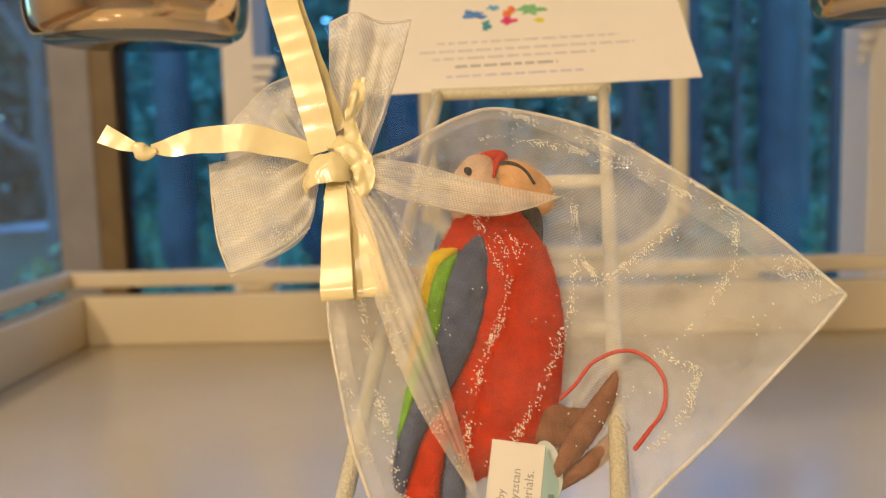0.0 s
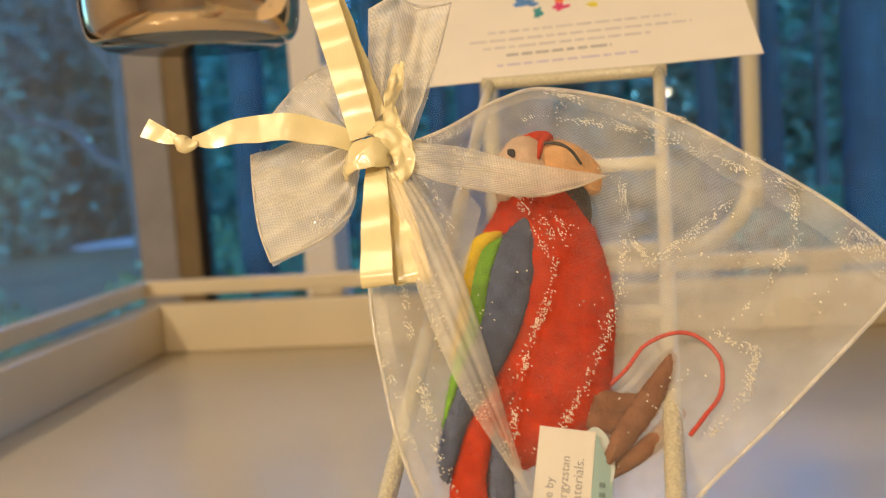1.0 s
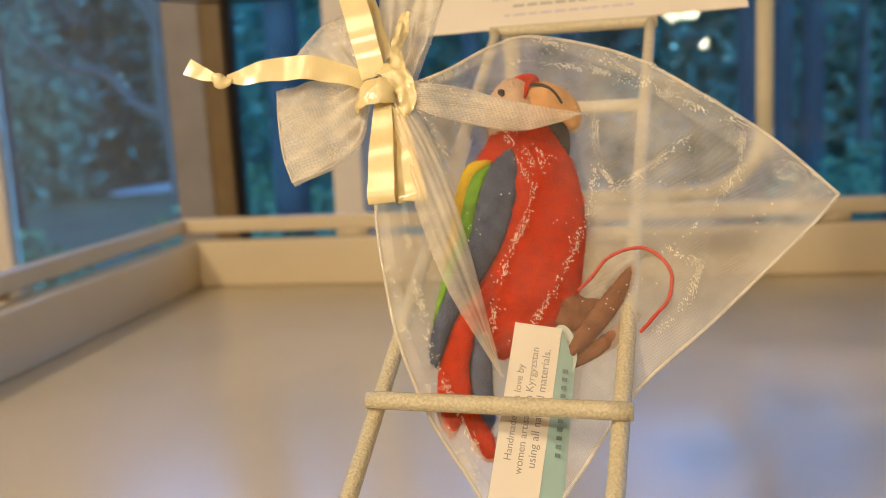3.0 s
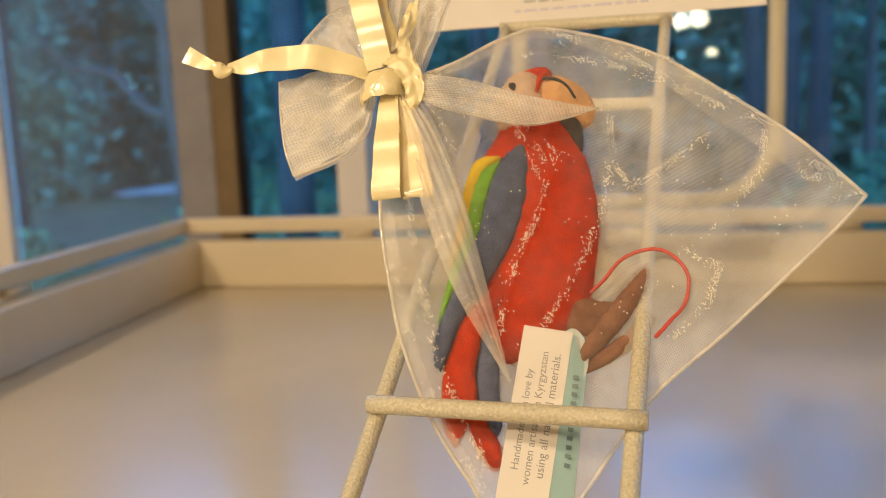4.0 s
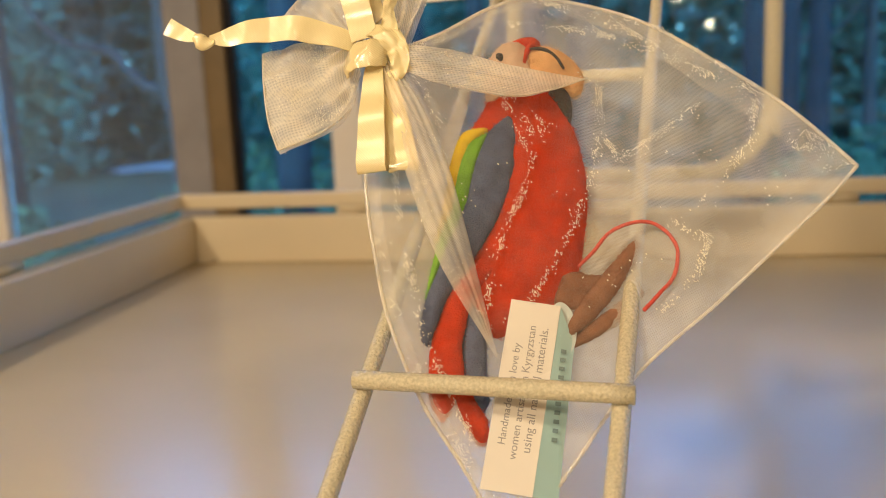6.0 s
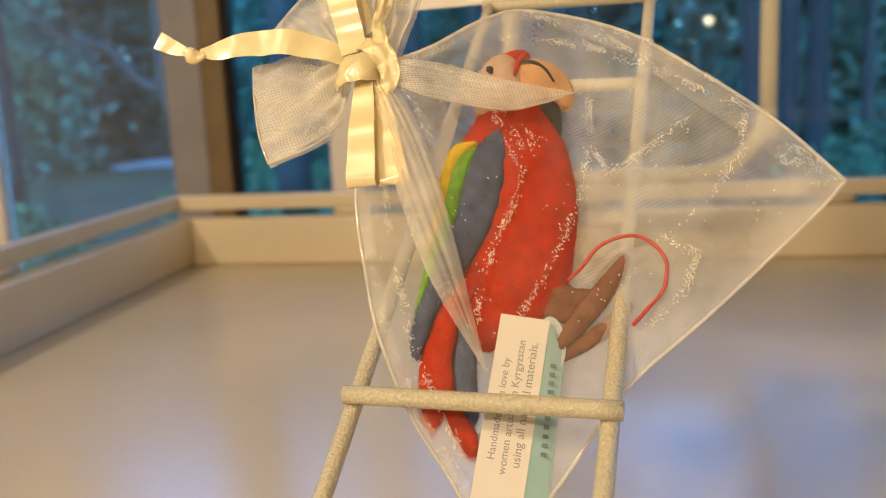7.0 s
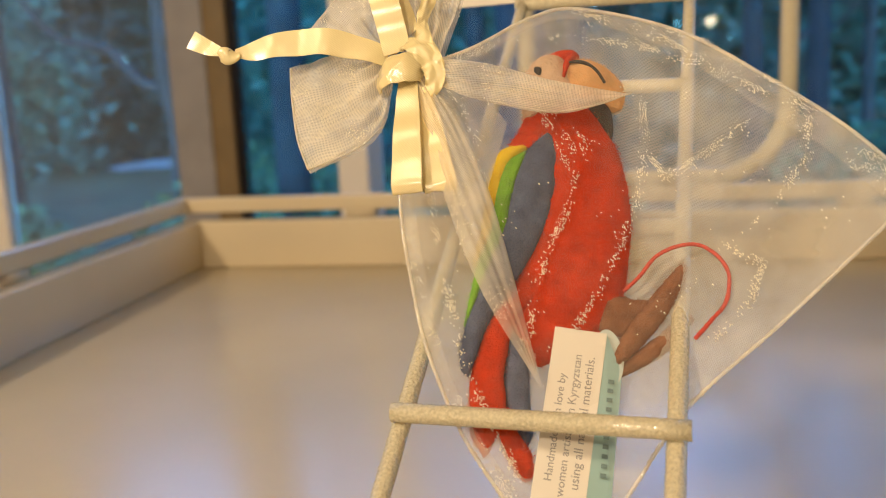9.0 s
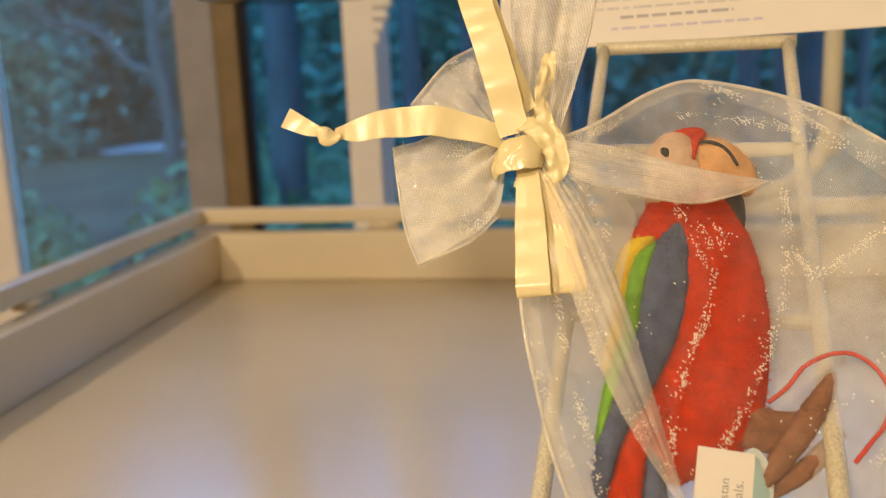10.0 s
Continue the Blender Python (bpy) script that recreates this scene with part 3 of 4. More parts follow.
# pale flecks shaped and coloured as glints of the weave, thickest along creases
def glints(host, count, seed, base, weave, chains=(), size=0.55):
    rng = np.random.default_rng(seed)
    me = host.data
    polys = [p for p in me.polygons]
    area = np.array([p.area for p in polys])
    verts, faces, taken = [], [], set()
    ca, sa = math.cos(weave), math.sin(weave)
    for k in rng.choice(len(polys), count, p=area / area.sum()):
        p = polys[k]
        corner = [me.vertices[i].co * 1000 for i in p.vertices]
        a, b = rng.random(2)
        at = corner[0].lerp(corner[1], a).lerp(corner[3].lerp(corner[2], a), b)
        i, j = round((at.x * ca + at.y * sa) / 0.6), round((at.y * ca - at.x * sa) / 0.4)
        if (i, j) in taken:
            continue
        taken.add((i, j))
        gx, gy = (i + 0.5 * (j % 2)) * 0.6, j * 0.4
        at.x, at.y = gx * ca - gy * sa, gx * sa + gy * ca
        flat = Vector((at.x, at.y))
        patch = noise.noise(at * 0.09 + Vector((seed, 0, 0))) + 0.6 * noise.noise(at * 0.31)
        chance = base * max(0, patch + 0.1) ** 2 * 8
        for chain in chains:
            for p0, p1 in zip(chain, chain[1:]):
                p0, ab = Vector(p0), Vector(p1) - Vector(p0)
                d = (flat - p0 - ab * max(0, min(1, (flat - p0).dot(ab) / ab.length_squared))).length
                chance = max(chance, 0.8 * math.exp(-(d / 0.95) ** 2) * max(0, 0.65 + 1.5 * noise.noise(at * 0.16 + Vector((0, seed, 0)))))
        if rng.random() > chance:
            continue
        up = (Vector(p.normal) if p.normal.z > 0 else -Vector(p.normal)) + Vector(rng.normal(0, 0.26, 3))
        up.normalize()
        way = weave + (math.pi / 2 if rng.random() < 0.08 else 0) + rng.normal(0, 0.06)
        long = Vector((math.cos(way), math.sin(way), 0))
        long = (long - up * long.dot(up)).normalized() * size * rng.uniform(0.24, 0.46)
        wide = up.cross(long).normalized() * size * 0.2 * rng.uniform(0.7, 1.3)
        c = at + up * 0.25
        n = len(verts)
        verts += [c - long - wide, c + long - wide, c + long + wide, c - long + wide, c - long + up * 0.1, c + long + up * 0.1]
        faces += [(n, n + 1, n + 5, n + 4), (n + 4, n + 5, n + 2, n + 3)]
    # one mesh of the pale flecks that imitate glints
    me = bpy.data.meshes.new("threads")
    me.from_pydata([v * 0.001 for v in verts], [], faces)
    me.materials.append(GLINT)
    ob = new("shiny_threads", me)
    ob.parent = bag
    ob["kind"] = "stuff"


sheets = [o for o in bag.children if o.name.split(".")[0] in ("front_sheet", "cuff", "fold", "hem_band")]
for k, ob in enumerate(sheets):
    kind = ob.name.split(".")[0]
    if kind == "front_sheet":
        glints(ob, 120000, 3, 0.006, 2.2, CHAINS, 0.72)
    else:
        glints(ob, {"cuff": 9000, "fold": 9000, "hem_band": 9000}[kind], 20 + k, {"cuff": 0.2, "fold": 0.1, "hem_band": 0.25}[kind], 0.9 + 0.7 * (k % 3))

# ---- felt parrot ----
Q = -9.0
parrot = thing("parrot_ornament", BAG, "red, blue and green felted wool parrot ornament inside the bag", "ornament")
IN_MM.add(parrot.name)


def pad(name, left, right, z, front, back, mat, parent, label="", steps=6, sides=14):
    """A felted pad between two edge lines, pillowed towards the room by front and away from it by back."""
    L, T = spline([(u, v, 0) for u, v in left], steps), spline([(u, v, 0) for u, v in right], steps)
    count = 40
    pick = lambda line, t: line[min(int(t * (len(line) - 1)), len(line) - 2)].lerp(line[min(int(t * (len(line) - 1)), len(line) - 2) + 1], t * (len(line) - 1) - min(int(t * (len(line) - 1)), len(line) - 2))
    bm = bmesh.new()
    rings = []
    for i in range(count + 1):
        t = i / count
        a, b = pick(L, t), pick(T, t)
        end = min(1, 7 * t, 7 * (1 - t)) ** 0.5 + 0.02
        ring = []
        for k in range(2 * sides):
            q = math.pi * k / sides
            x, h = 0.5 - 0.5 * math.cos(q), math.sin(q)
            c = a.lerp(b, x)
            lift = (front if h > 0 else back) * math.copysign(abs(h) ** 0.8, h) * end
            fuzz = 0.35 * noise.noise(c * 0.35 + Vector((z, lift * 0.2, 0)))
            ring.append(bm.verts.new((c.x + fuzz, c.y + fuzz, z + lift + fuzz)))
        rings.append(ring)
    for a, b in zip(rings, rings[1:]):
        for k in range(2 * sides):
            bm.faces.new((a[k], a[(k + 1) % (2 * sides)], b[(k + 1) % (2 * sides)], b[k]))
    bm.faces.new(rings[0])
    bm.faces.new(rings[-1])
    return part(name, bm, mat, parent, label)


part("body", blob([((8, 69, Q), 7, 6), ((8, 66, Q), 10.5, 7), ((8, 61, Q), 13, 7.4), ((7.6, 54, Q), 16.6, 7.6), ((6.6, 44, Q), 19, 7.6), ((6.8, 34, Q), 18.8, 7.6), ((5.6, 25, Q), 18.4, 7.6), ((3.5, 15, Q), 18, 7.4), ((1, 7, Q), 15.5, 7), ((-4, -1, Q), 10, 6.5), ((-7, -7, Q), 4, 3)], 36, 0.8), RED, parrot)
head = part("head", blob([((4, 85, Q), 3, 4), ((5, 82.5, Q), 6.4, 7.4), ((6, 77, Q), 7.6, 9.3), ((6, 71, Q), 9, 9), ((7, 66.5, Q), 9.6, 8)], 28, 0.5), CREAM_FELT, parrot, "cream felt face")
part("crown", blob([((4, 84.6, Q), 1.2, 3), ((9, 84.6, Q), 2.2, 6.6), ((13, 83.6, Q), 2.6, 7.6), ((10.6, 80, Q), 1.8, 9.2), ((9, 75, Q + 0.6), 0.9, 9.4)], 16, 0.3), RED, head, "red felt forehead")
part("eye", blob([((1.0, 78.6, -0.4), 0.5, 0.3), ((1.6, 77.6, -0.2), 1.2, 0.8), ((2.2, 76.2, -0.4), 0.5, 0.3)], 12), BLACK, head, "black stitched eye")
beak = part("beak", blob([((8, 76, Q + 1), 6, 6), ((12, 76.6, Q + 1), 7.2, 7.4), ((17, 76, Q + 1), 7.4, 7.6), ((21.5, 74, Q), 6.4, 6.6), ((24.4, 71, Q), 4.4, 4.8), ((25.6, 67.4, Q), 1.4, 1.8)], 24, 0.4), PEACH, parrot, "peach felt hooked beak")
part("beak_line", tube([(10, 79.7, -0.6), (13, 80, -0.5), (16, 79.2, -0.5), (19, 76.9, -1.0), (21.2, 73.2, -1.8)], [0.3, 0.6, 0.4], 8, 6), BLACK, beak, "black stitched line")
part("lower_beak", blob([((17, 68, Q), 4, 4), ((19.4, 65.5, Q), 4.2, 5), ((21, 61, Q), 2.6, 4), ((21.6, 57, Q), 1.0, 2)], 18, 0.3), BLACK, parrot, "dark grey lower beak")


W = pad("wing", [(3.6, 58.8), (-3.5, 52.5), (-7, 46), (-9.6, 38.2), (-10.8, 32.7), (-13.8, 25.6), (-18, 16.9), (-20.5, 10), (-23.4, 2.5), (-25.3, -4.6), (-25.6, -10)],
        [(4.2, 58.4), (4.8, 51), (3.4, 39.5), (-0.4, 28.7), (-5.1, 19.9), (-11.4, 11.4), (-16, 4.8), (-19.5, -1.8), (-21.5, -7), (-23.8, -12)], -2.6, 3.0, 6, BLUE, parrot, "slate blue felt wing")
pad("green_band", [(-2.6, 53.6), (-9, 49.6), (-12.2, 43.4), (-14, 37), (-15.6, 28), (-19.4, 19), (-22.4, 8.7), (-24.2, 2)],
    [(-1.6, 53), (-5.6, 46), (-8.4, 38), (-9.6, 32), (-12.4, 25), (-16.6, 16.5), (-19.6, 10), (-23, 1.6)], -2.9, 2.9, 6, GREEN, W, "green felt band")
pad("yellow_band", [(-2.5, 54.8), (-10.3, 53.6), (-14.2, 46.5), (-15.9, 38.9), (-17.6, 29.7), (-20.5, 19)],
    [(-2.8, 53), (-7.6, 49.4), (-10.8, 43), (-12.5, 37), (-14.6, 28), (-19.8, 19)], -3.4, 2.6, 6, YELLOW, W, "yellow felt band")
pad("tail_feather", [(-6, 16), (-13, 8.6), (-17.7, 3.2), (-21.2, -5), (-23.4, -13.1), (-24, -21), (-23.6, -27.2), (-20.8, -32.4)],
    [(-1, 12), (-6, 7), (-10.6, 1.3), (-12.6, -5.3), (-14.4, -11.8), (-14, -18.3), (-16.4, -26), (-19.8, -32.2)], -4.4, 3.0, 5, RED, parrot, "red felt tail feather")
pad("tail_feather", [(-12.5, 2), (-13.4, -6), (-14.4, -14), (-13.6, -24), (-11.4, -31)], [(-8, 0), (-7.4, -10), (-7.6, -20), (-7.6, -27), (-9.8, -31.4)], -6.4, 3.2, 4, BLUE, parrot, "blue felt tail feather")
pad("tail_feather", [(-17.4, -20), (-16.8, -27), (-14.4, -33.8), (-10.7, -39.4)], [(-12, -20), (-11.2, -26.5), (-8.4, -32), (-8.2, -38.4)], -5.0, 2.4, 3, RED, parrot, "red felt tail feather")
pad("leg", [(12, 10.5), (18, 9.4), (24, 8), (29, 7.6), (34, 9)], [(12, 0), (17, -1.6), (21, -2), (25, 1), (32, 5)], -6.4, 2.2, 3, BROWN, parrot, "tan felt leg")
perch = part("perch", tube([(37.3, 16.6, -4), (34, 11.2, -4), (28, 4, -3.8), (21, -3.6, -3.5), (13.8, -11, -3)], [1.2, 2.3, 3.1, 3.2, 2.8, 1.6], 14, 10, wobble=0.16), BROWN, parrot, "brown felt perch")
part("twig", tube([(37.2, 2.4, -5), (32, -2.6, -5), (25, -7.6, -4), (16.4, -12.4, -4)], [1.6, 2.5, 2.5, 1.3], 12, 10, wobble=0.18), BROWN, perch)
part("hanging_loop", tube([(20, 10, -4), (24, 13, -1), (29, 18, 1), (36, 20.4, 2), (42, 19, 3), (46.6, 12.5, 3.5), (45, 4, 4), (40, -1.5, 4), (35.3, -6, 4)], 0.55, 8, 8, wobble=0.3), material("red_cord", (0.6, 0.07, 0.04), 0.7, vary=0.2, scale=900), parrot, "red cord hanging loop")

# loose wool fibres standing off the felt
def fibres(host, count, mat, seed, length=1.5):
    rng = np.random.default_rng(seed)
    me = host.data
    area = np.array([p.area for p in me.polygons])
    verts, faces = [], []
    for k in rng.choice(len(area), count, p=area / area.sum()):
        p = me.polygons[k]
        corner = [me.vertices[i].co * 1000 for i in p.vertices]
        at = sum((c * w for c, w in zip(corner, rng.dirichlet([1.0] * len(corner)))), Vector())
        out = (Vector(p.normal) * 0.5 + Vector(rng.normal(0, 0.6, 3))).normalized()
        bend = Vector(rng.normal(0, 0.35, 3))
        side = out.orthogonal().normalized() * 0.045
        tall = length * rng.uniform(0.4, 1.2)
        mid, top = at + out * tall * 0.5, at + (out + bend).normalized() * tall
        n = len(verts)
        verts += [at - side, at + side, mid + side, mid - side, top]
        faces += [(n, n + 1, n + 2, n + 3), (n + 3, n + 2, n + 4)]
    me = bpy.data.meshes.new("fibres")
    me.from_pydata([v * 0.001 for v in verts], [], faces)
    me.materials.append(mat)
    ob = new("felt_fibres", me)
    ob.parent = host
    ob["kind"] = "stuff"


for k, (ob, count) in enumerate((o, {"body": 16000, "wing": 6000, "tail_feather": 1200, "perch": 1200, "leg": 900, "head": 2500, "beak": 2000}.get(o.name.split(".")[0], 0)) for o in list(parrot.children)):
    if count:
        fibres(ob, count, ob.data.materials[0], 40 + k)
for k, ob in enumerate(o for o in list(W.children) if "band" in o.name):
    fibres(ob, 1200, ob.data.materials[0], 70 + k)

# ---- tag ----
TX, TY = Vector((13.45, -2.7, 0)), Vector((-11.7, -50.5, 0))
tag = thing("paper_tag", BAG, "folded white and pale teal paper tag inside the bag", "tag")
IN_MM.add(tag.name)


def sheet(corners, thick, mat, name, parent, label=""):
    bm = bmesh.new()
    lo = [bm.verts.new(c) for c in corners]
    hi = [bm.verts.new(Vector(c) + Vector((0, 0, thick))) for c in corners]
    bm.faces.new(lo)
    bm.faces.new(hi)
    k = len(lo)
    for i in range(k):
        bm.faces.new((lo[i], lo[(i + 1) % k], hi[(i + 1) % k], hi[i]))
    return part(name, bm, mat, parent, label, False)


front = sheet([Vector((0, 0, 0)), TX, TX + TY, TY], 0.3, CARD, "front_flap", tag, "white printed flap")
side = sheet([TX + Vector((0.05, -0.3, -0.2)), Vector((16.6, -13, -2.4)), Vector((8.6, -54.5, -2.4)), TX + TY + Vector((0.05, 0, -0.2))], 0.3, TEAL, "side_flap", tag, "pale teal flap")

tab = [Vector((13.6 + 3.9 * math.cos(a), -8.6 + 7.6 * math.sin(a), -1.9 - 0.3 * math.cos(a))) for a in (2 * math.pi * k / 28 for k in range(28))]
sheet(tab, 0.3, material("pale_tab_card", (0.6, 0.66, 0.6), 0.5, vary=0.05, scale=80), "rounded_tab", tag, "pale rounded tab")


def words(text, width, place, turn, mat, parent, name="lettering"):
    """A line of raised print, fitted to a width, in bag axes."""
    cu = bpy.data.curves.new("letters", "FONT")
    cu.body = text
    tmp = new("letters", cu)
    bpy.context.view_layer.update()
    me = bpy.data.meshes.new_from_object(tmp.evaluated_get(bpy.context.evaluated_depsgraph_get()))
    bpy.data.objects.remove(tmp)
    xs = [v.co.x for v in me.vertices]
    k = width / (max(xs) - min(xs))
    me.transform(Matrix.Scale(0.001, 4) @ Matrix.Translation(place) @ Matrix.Rotation(turn, 4, "Z") @ Matrix.Scale(k, 4) @ Matrix.Translation((-min(xs), 0, 0)))
    me.materials.clear()
    me.materials.append(mat)
    ob = new(name, me)
    ob.parent = parent
    return ob


turn = math.atan2(-TY.y, -TY.x)
for text, f, low, width in (("Handmade with love by", 0.33, 0.765, 27.5), ("women artisans in Kyrgyzstan", 0.58, 0.835, 36.5), ("using all natural materials.", 0.83, 0.79, 34)):
    words(text, width, TX * f + TY * low + Vector((0, 0, 0.36)), turn, INK, front)


def bar(corner, along, up, length, height, mat, parent, name="print_bar", lift=0.36):
    a, b, n = along.normalized(), up.normalized(), along.cross(up).normalized() * lift
    return sheet([corner + n, corner + a * length + n, corner + a * length + b * height + n, corner + b * height + n], 0.03, mat, name, parent)


GREY2 = material("mid_grey_ink", (0.45, 0.42, 0.38), 0.7, vary=0.1, scale=500)
SD = Vector((18.2, -4.6, -2.4)) - Vector((8.6, -54.5, -2.4))
for k in range(11):
    bar(Vector((9.3, -39.6, -0.5)) + SD.normalized() * k * 2.4, SD, Vector((-SD.y, SD.x, 0)), 1.1, 1.5, TEAL_INK, side, lift=0.3)

# ---- postcard on the ladder ----
ce = Vector((1, 0.0, 0.0253)).normalized()
cu_ = Vector((0.06, 0.74, 0.67))
cu_ = (cu_ - ce * cu_.dot(ce)).normalized()
cn = ce.cross(cu_)
o = Vector((-0.1036, 0.5075, 0.2135))
CARDM = Matrix(((ce.x, cu_.x, cn.x, o.x), (ce.y, cu_.y, cn.y, o.y), (ce.z, cu_.z, cn.z, o.z), (0, 0, 0, 1)))
card = thing("postcard", CARDM, "white printed card with a small coloured world map", "card")
IN_MM.add(card.name)
paper = sheet([Vector((0, 0, 0)), Vector((154.5, 0, 0)), Vector((154.5, 108, 0)), Vector((0, 108, 0))], 0.4, CARD, "paper", card)
random.seed(4)
GREY = material("pale_grey_ink", (0.62, 0.57, 0.53), 0.7, vary=0.1, scale=500)
VIOLET = material("violet_ink", (0.6, 0.54, 0.62), 0.7, vary=0.1, scale=500)
EX, EY = Vector((1, 0, 0)), Vector((0, 1, 0))
for y, x0, x1, h, mat in ((33, 42, 124, 1.5, GREY), (27, 34, 130, 1.5, GREY), (21.5, 40, 112, 1.5, GREY), (15.5, 50, 95, 1.8, GREY2), (8.8, 46, 106, 1.5, VIOLET)):
    x = x0
    while x < x1:
        w = random.uniform(2.5, 8)
        bar(Vector((x, y, 0)), EX, EY, min(w, x1 - x), h, mat, paper, lift=0.45)
        x += w + 1.3


def land(name, cx, cy, rx, ry, colour, seed, lobes=30):
    ring = [Vector((cx + rx * math.cos(a) * (0.72 + 0.75 * noise.noise(Vector((math.cos(a) * 1.7, math.sin(a) * 1.7, seed)))), cy + ry * math.sin(a) * (0.72 + 0.75 * noise.noise(Vector((math.cos(a) * 1.7, math.sin(a) * 1.7, seed)))), 0.45)) for a in (2 * math.pi * k / lobes for k in range(lobes))]
    sheet(ring, 0.03, material(name + "_ink", colour, 0.7, vary=0.15, scale=300), name, paper)


for k, (cx, cy, rx, ry, colour) in enumerate(((60, 55, 7.5, 5, (0.1, 0.25, 0.55)), (68.5, 60, 4, 2.5, (0.15, 0.4, 0.62)), (64.5, 45.5, 3, 4.4, (0.06, 0.3, 0.32)), (76, 56, 4.5, 3.8, (0.8, 0.2, 0.05)), (75.5, 48.5, 4, 4.6, (0.68, 0.06, 0.18)), (86, 56.5, 7.5, 5.5, (0.22, 0.5, 0.22)), (90, 47.5, 3.4, 2.8, (0.72, 0.6, 0.06)))):
    land("map_patch", cx, cy, rx, ry, colour, 20 + k)


# ---- hanging cream frame and brass cups ----
loopy = thing("hanging_frame", (0, 0, 0), "cream U-shaped metal frame hanging over the tray", "hanging frame")
FX0, FX1, FYY, FB, FR = -0.087, 0.136, 0.926, 0.091, 0.006
bend = 0.062
pts = [(FX0, FYY, CEIL_Z), (FX0, FYY, 1.0), (FX0, FYY, FB + bend * 1.6), (FX0, FYY, FB + bend)]
pts += [(FX0 + bend * (1 - math.cos(a)), FYY, FB + bend * (1 - math.sin(a))) for a in (0.4, 0.8, 1.2)]
pts += [(FX0 + bend, FYY, FB), ((FX0 + FX1) / 2, FYY, FB), (FX1 - bend, FYY, FB)]
pts += [(FX1 - bend * (1 - math.cos(a)), FYY, FB + bend * (1 - math.sin(a))) for a in (1.2, 0.8, 0.4)]
pts += [(FX1, FYY, FB + bend), (FX1, FYY, FB + bend * 1.6), (FX1, FYY, 1.0), (FX1, FYY, CEIL_Z)]
part("rod", tube(pts, 0.0078, 14, 4), ENAMEL, loopy)


def lathe(profile, sides=48):
    bm = bmesh.new()
    rings = [[bm.verts.new((r * math.cos(a), r * math.sin(a), z)) for a in (2 * math.pi * k / sides for k in range(sides))] for r, z in profile]
    for a, b in zip(rings, rings[1:]):
        for k in range(sides):
            bm.faces.new((a[k], a[(k + 1) % sides], b[(k + 1) % sides], b[k]))
    bm.faces.new(rings[0])
    bm.faces.new(rings[-1])
    return bm


def brass_cup(x):
    cup = thing("brass_cup", (x, 0.523, 0.2422), "polished brass cup with a flat base, hanging on a rod", "brass cup", "hanging brass cups")
    c = part("cup", lathe([(0.0405, 0.0), (0.0428, 0.0006), (0.0448, 0.002), (0.0463, 0.0045), (0.0473, 0.008), (0.0479, 0.0125), (0.0482, 0.018), (0.0484, 0.026), (0.0482, 0.05), (0.049, 0.056), (0.049, 0.06), (0.02, 0.066)]), BRASS, cup)
    part("base_disc", lathe([(0.0005, -0.0006), (0.0402, -0.0006), (0.0406, 0.0008)]), BASE_REFLECTION, c, "dark polished base")
    part("stem", tube([(0, 0, 0.064), (0, 0, 0.8), (0, 0, CEIL_Z - 0.243)], 0.003, 8, 2), BRASS, cup)
    part("lug", tube([(0.047, 0, 0.046), (0.053, 0, 0.044), (0.055, 0, 0.036), (0.052, 0, 0.028), (0.047, 0, 0.026)], 0.0026, 10, 5), BRASS, cup)
    return cup


brass_cup(-0.1945)
brass_cup(0.151)

# ---- lamps of the room ----
def glow(name, colour, strength):
    m = bpy.data.materials.new(name)
    m.use_nodes = True
    b = m.node_tree.nodes["Principled BSDF"]
    b.inputs["Emission Color"].default_value, b.inputs["Emission Strength"].default_value = (*colour, 1), strength
    return m


BULB = glow("lit_bulb", (1.0, 0.85, 0.6), 60)
for x, z, r in ((0.53, 0.69, 0.045), (0.64, 0.70, 0.05), (0.72, 0.49, 0.022)):
    lamp = thing("pendant_lamp", (x, -3.0, z), "lit globe pendant lamp hanging from the ceiling", "lamp", "pendant lamps")
    bm = bmesh.new()
    bmesh.ops.create_uvsphere(bm, u_segments=16, v_segments=10, radius=r)
    part("globe", bm, BULB, lamp)
    part("cord", tube([(0, 0, r * 0.9), (0, 0, 0.5), (0, 0, CEIL_Z - z)], 0.003, 6, 2), BLACK, lamp)
for lx, ly, _ in LAMPS:
    lamp = thing("downlight", (lx, ly, CEIL_Z), "round recessed ceiling downlight with a brass rim", "lamp", "downlights")
    part("rim", lathe([(0.155, 0.0), (0.158, -0.03), (0.166, -0.03), (0.166, 0.0)]), BRASS, lamp)

# ---- carved trim on the posts ----
for x, zb in ((-0.352, 0.245), (0.488, 0.285)):
    br = thing("corbel", (x, WIN_Y - 0.002, zb), "small stepped white bracket on a window post", "bracket", "post brackets")
    for k in range(5):
        part("step", box(-0.004, 0.006 + 0.006 * k, -0.012, 0.01, 0.016 * k, 0.016 * k + 0.0135, 0.003), WHITE, br)

# ---- outdoors ----
structure("ground", box(-60, 60, 1.6, 90, -1.6, -1.5), EARTH, "dark forest floor at dusk", "ground")
bm = bmesh.new()
random.seed(9)
ring = [bm.verts.new((-10.9 + 1.2 * math.cos(a) * random.uniform(0.7, 1.1), 21.7 + 2.0 * math.sin(a) * random.uniform(0.7, 1.1), -1.49)) for a in (2 * math.pi * k / 18 for k in range(18))]
bm.faces.new(ring)
structure("clearing", bm, PALE, "pale gravel clearing among the trees", "clearing")


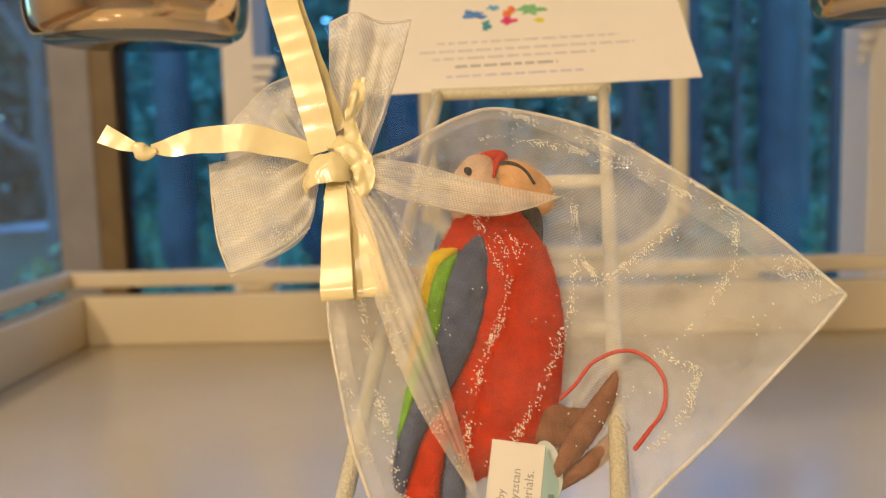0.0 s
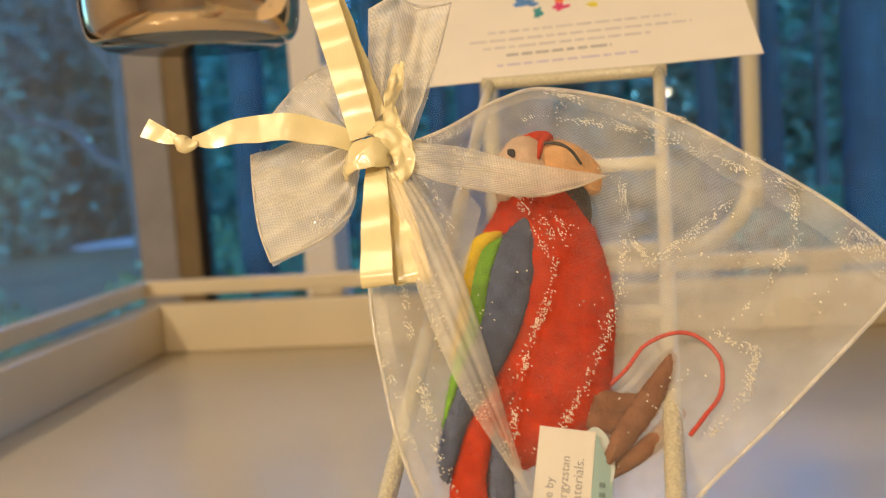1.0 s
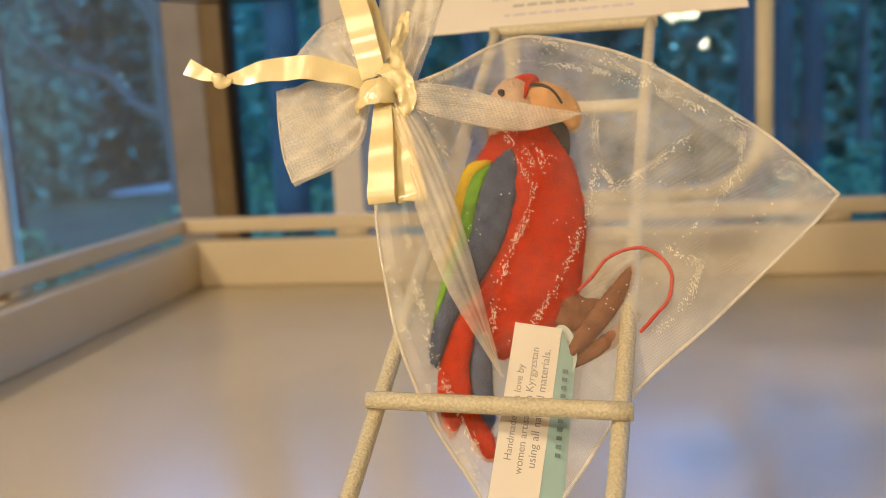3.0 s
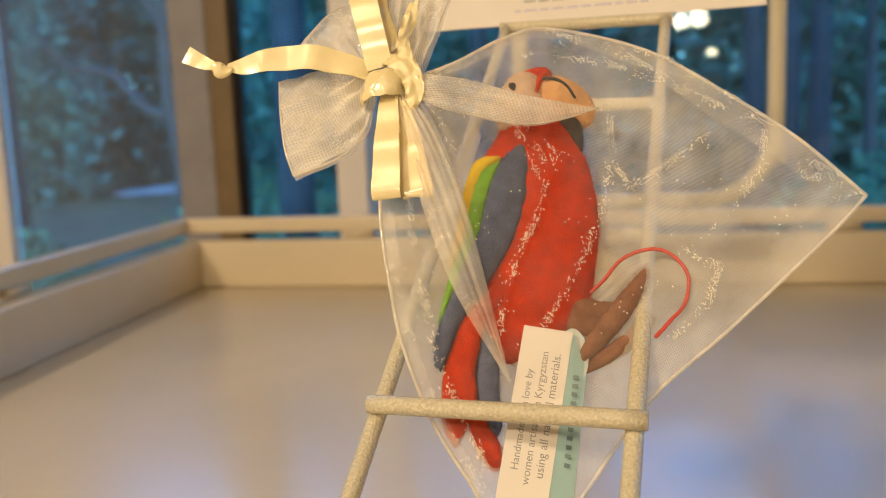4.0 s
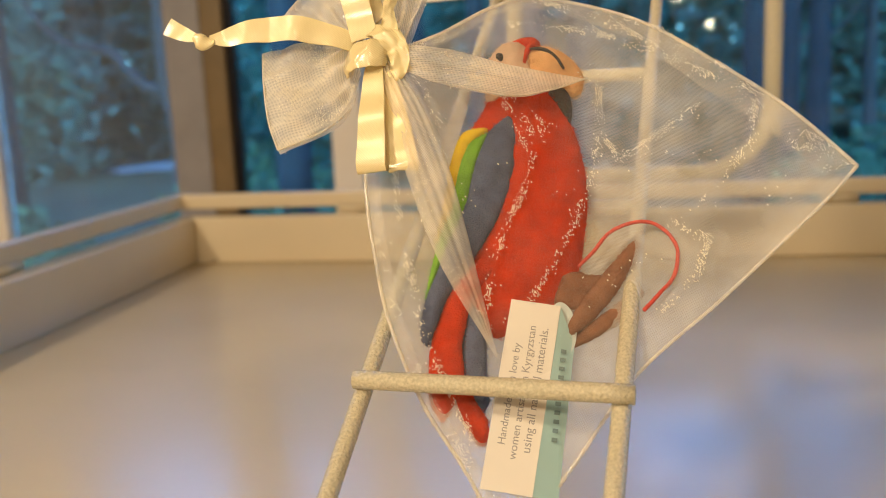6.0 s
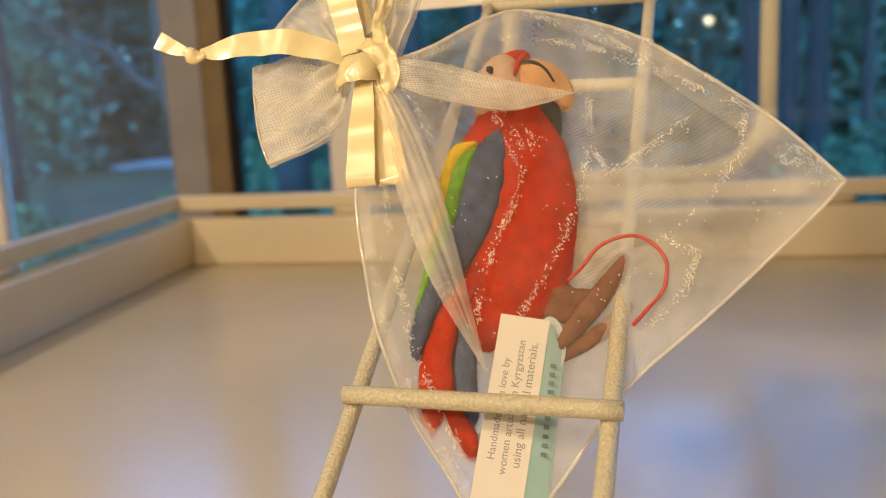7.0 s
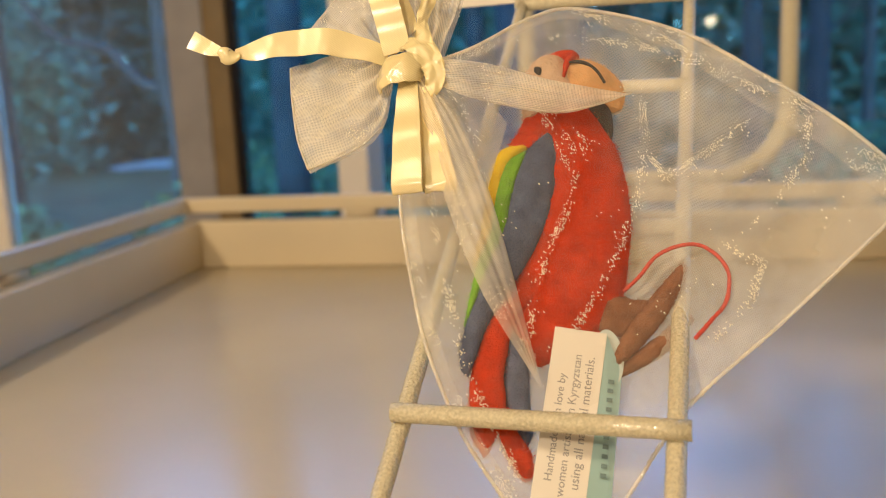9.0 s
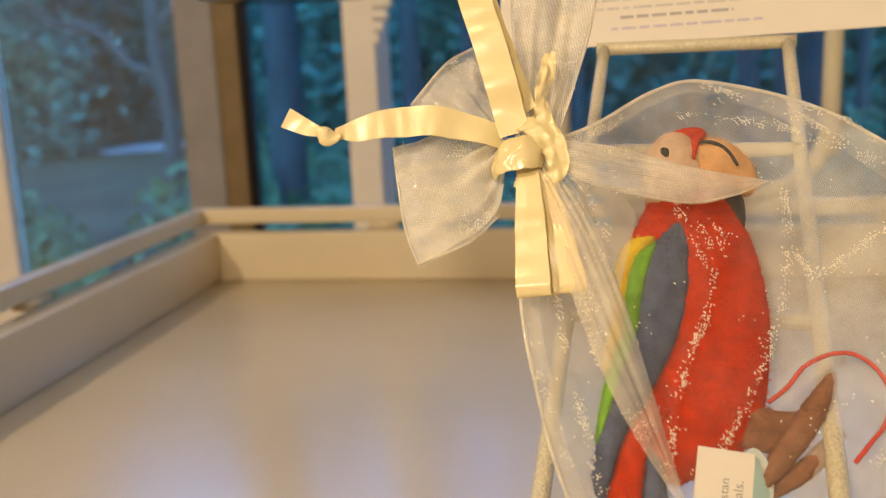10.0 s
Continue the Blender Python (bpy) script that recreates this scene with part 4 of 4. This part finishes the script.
def leaves(count, centre, spread, size, rng):
    """A loose mass of small bent leaves."""
    verts, faces = [], []
    for _ in range(count):
        d = Vector((rng.gauss(0, 1), rng.gauss(0, 1), rng.gauss(0, 1))).normalized() * rng.random() ** 0.4
        c = Vector(centre) + Vector((d.x * spread[0], d.y * spread[1], d.z * spread[2]))
        c += Vector((noise.noise(c * 0.9), noise.noise(c * 0.9 + Vector((7, 0, 0))), noise.noise(c * 0.9 + Vector((0, 9, 0))))) * spread[2] * 0.5
        a = Vector((rng.gauss(0, 1), rng.gauss(0, 1), rng.gauss(0, 0.6))).normalized() * size * rng.uniform(0.6, 1.4)
        b = a.orthogonal().normalized() * size * rng.uniform(0.3, 0.6)
        k = len(verts)
        verts += [c - a, c + b, c + a, c - b]
        faces += [(k, k + 1, k + 2), (k, k + 2, k + 3)]
    return verts, faces


def leaf_object(name, verts, faces, parent=None, mat=DUSK_LEAF):
    me = bpy.data.meshes.new(name)
    me.from_pydata([tuple(v) for v in verts], [], faces)
    me.materials.append(mat)
    ob = new(name, me)
    ob.parent = parent
    return ob


rng = random.Random(12)
for n in range(24):
    y = rng.uniform(6.5, 18)
    x = rng.uniform(-0.75, 0.65) * y
    if -0.64 < x / y < -0.42:
        x += 0.3 * y
    if -0.42 < x / y < -0.27:
        x += 0.22 * y
    r = rng.uniform(0.06, 0.15)
    h = rng.uniform(9, 14)
    tree = thing("tree", (x, y, -1.5), "tall dark-trunked tree standing in the dusky wood", "tree", "trees of the wood")
    lean = rng.uniform(-0.3, 0.3)
    part("trunk", tube([(0, 0, -0.2), (lean * 0.2, 0, h * 0.3), (lean * 0.5, 0.1, h * 0.6), (lean, 0, h)], [r * 1.3, r, r * 0.75, r * 0.25], 10, 5, wobble=0.05), DUSK_BARK, tree)
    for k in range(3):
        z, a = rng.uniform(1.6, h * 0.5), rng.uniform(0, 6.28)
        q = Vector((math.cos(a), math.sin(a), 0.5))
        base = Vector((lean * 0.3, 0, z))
        part("limb", tube([base, base + q * 0.6, base + q * 1.3 + Vector((0, 0, 0.3))], [r * 0.3, r * 0.2, 0.015], 7, 4), DUSK_BARK, tree)
    v, f = [], []
    for k in range(5):
        v2, f2 = leaves(110, (rng.uniform(-1.2, 1.2), rng.uniform(-1.2, 1.2), rng.uniform(h * 0.62, h)), (1.3, 1.3, 1.0), 0.14, rng)
        f += [tuple(i + len(v) for i in q) for q in f2]
        v += v2
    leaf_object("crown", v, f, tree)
for n in range(26):
    y = rng.uniform(5, 13)
    x = rng.uniform(-0.7, 0.6) * y
    if -0.6 < x / y < -0.43:
        x -= 0.25 * y
    bush = thing("bush", (x, y, -1.5), "dark green leafy bush on the forest floor", "bush", "bushes")
    v, f = leaves(420, (0, 0, 0.45), (0.8, 0.7, 0.55), 0.08, rng)
    leaf_object("foliage", v, f, bush, BUSH)
    part("stem", tube([(0, 0, -0.1), (0.05, 0, 0.4), (0, 0.05, 0.9)], [0.04, 0.02, 0.01], 6, 4), DUSK_BARK, bush)
# straight trunks that stand clear of the rest
PALE_BARK = material("pale_bark", (0.13, 0.13, 0.14), 0.9, vary=0.35, scale=6, bump=0.6, bump_scale=14)
for x, r, mat, label in ((-2.72, 0.15, DUSK_BARK, "tall straight dark trunk standing before the bushes"), (2.6, 0.085, PALE_BARK, "slim pale-barked tree in the dusky wood"), (3.23, 0.06, PALE_BARK, "slim pale-barked tree in the dusky wood")):
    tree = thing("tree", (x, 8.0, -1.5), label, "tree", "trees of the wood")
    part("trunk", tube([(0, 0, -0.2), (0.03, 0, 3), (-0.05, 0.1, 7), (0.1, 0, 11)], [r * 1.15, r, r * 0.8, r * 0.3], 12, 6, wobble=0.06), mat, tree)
    for z, side in ((4.6, -1), (5.6, 1), (6.8, -0.6)):
        part("limb", tube([(0, 0, z), (0.5 * side, 0.1, z + 0.4), (1.1 * side, 0, z + 1.1)], [r * 0.3, r * 0.2, 0.01], 7, 4), mat, tree)
    v, f = leaves(260, (0, 0, 9.6), (1.4, 1.4, 1.8), 0.14, rng)
    leaf_object("crown", v, f, tree)
# a bare crooked tree in front of the clearing
tree = thing("tree", (-4.33, 9.0, -1.5), "dark bare tree with crooked limbs beside the clearing", "tree", "trees of the wood")
part("trunk", tube([(0, 0, -0.2), (0.05, 0, 1.2), (-0.04, 0, 2.2), (0.1, 0, 4.0), (0.3, 0, 7)], [0.12, 0.09, 0.085, 0.07, 0.035], 10, 6, wobble=0.1), DUSK_BARK, tree)
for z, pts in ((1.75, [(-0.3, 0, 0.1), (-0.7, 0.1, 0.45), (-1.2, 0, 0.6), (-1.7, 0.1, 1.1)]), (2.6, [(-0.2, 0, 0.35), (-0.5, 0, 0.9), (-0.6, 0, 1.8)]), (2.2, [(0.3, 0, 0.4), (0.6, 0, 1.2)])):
    part("limb", tube([(0, 0, z)] + [(px, py, z + pz) for px, py, pz in pts], [0.07, 0.05, 0.02], 8, 6, wobble=0.1), DUSK_BARK, tree)
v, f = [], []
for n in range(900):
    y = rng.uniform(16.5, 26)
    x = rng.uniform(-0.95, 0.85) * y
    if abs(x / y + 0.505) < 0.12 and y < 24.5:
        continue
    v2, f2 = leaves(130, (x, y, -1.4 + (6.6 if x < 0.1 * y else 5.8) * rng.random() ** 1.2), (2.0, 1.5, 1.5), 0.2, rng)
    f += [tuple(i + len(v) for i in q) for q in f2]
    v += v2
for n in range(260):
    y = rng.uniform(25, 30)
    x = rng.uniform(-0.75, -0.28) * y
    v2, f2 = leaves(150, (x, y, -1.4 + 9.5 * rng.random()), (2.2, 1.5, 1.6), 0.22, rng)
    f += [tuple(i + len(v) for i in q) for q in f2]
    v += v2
tagged(leaf_object("far_woods", v, f), "green foliage of the distant wood, dusk blue put in its colour", "woods", "", "stuff")
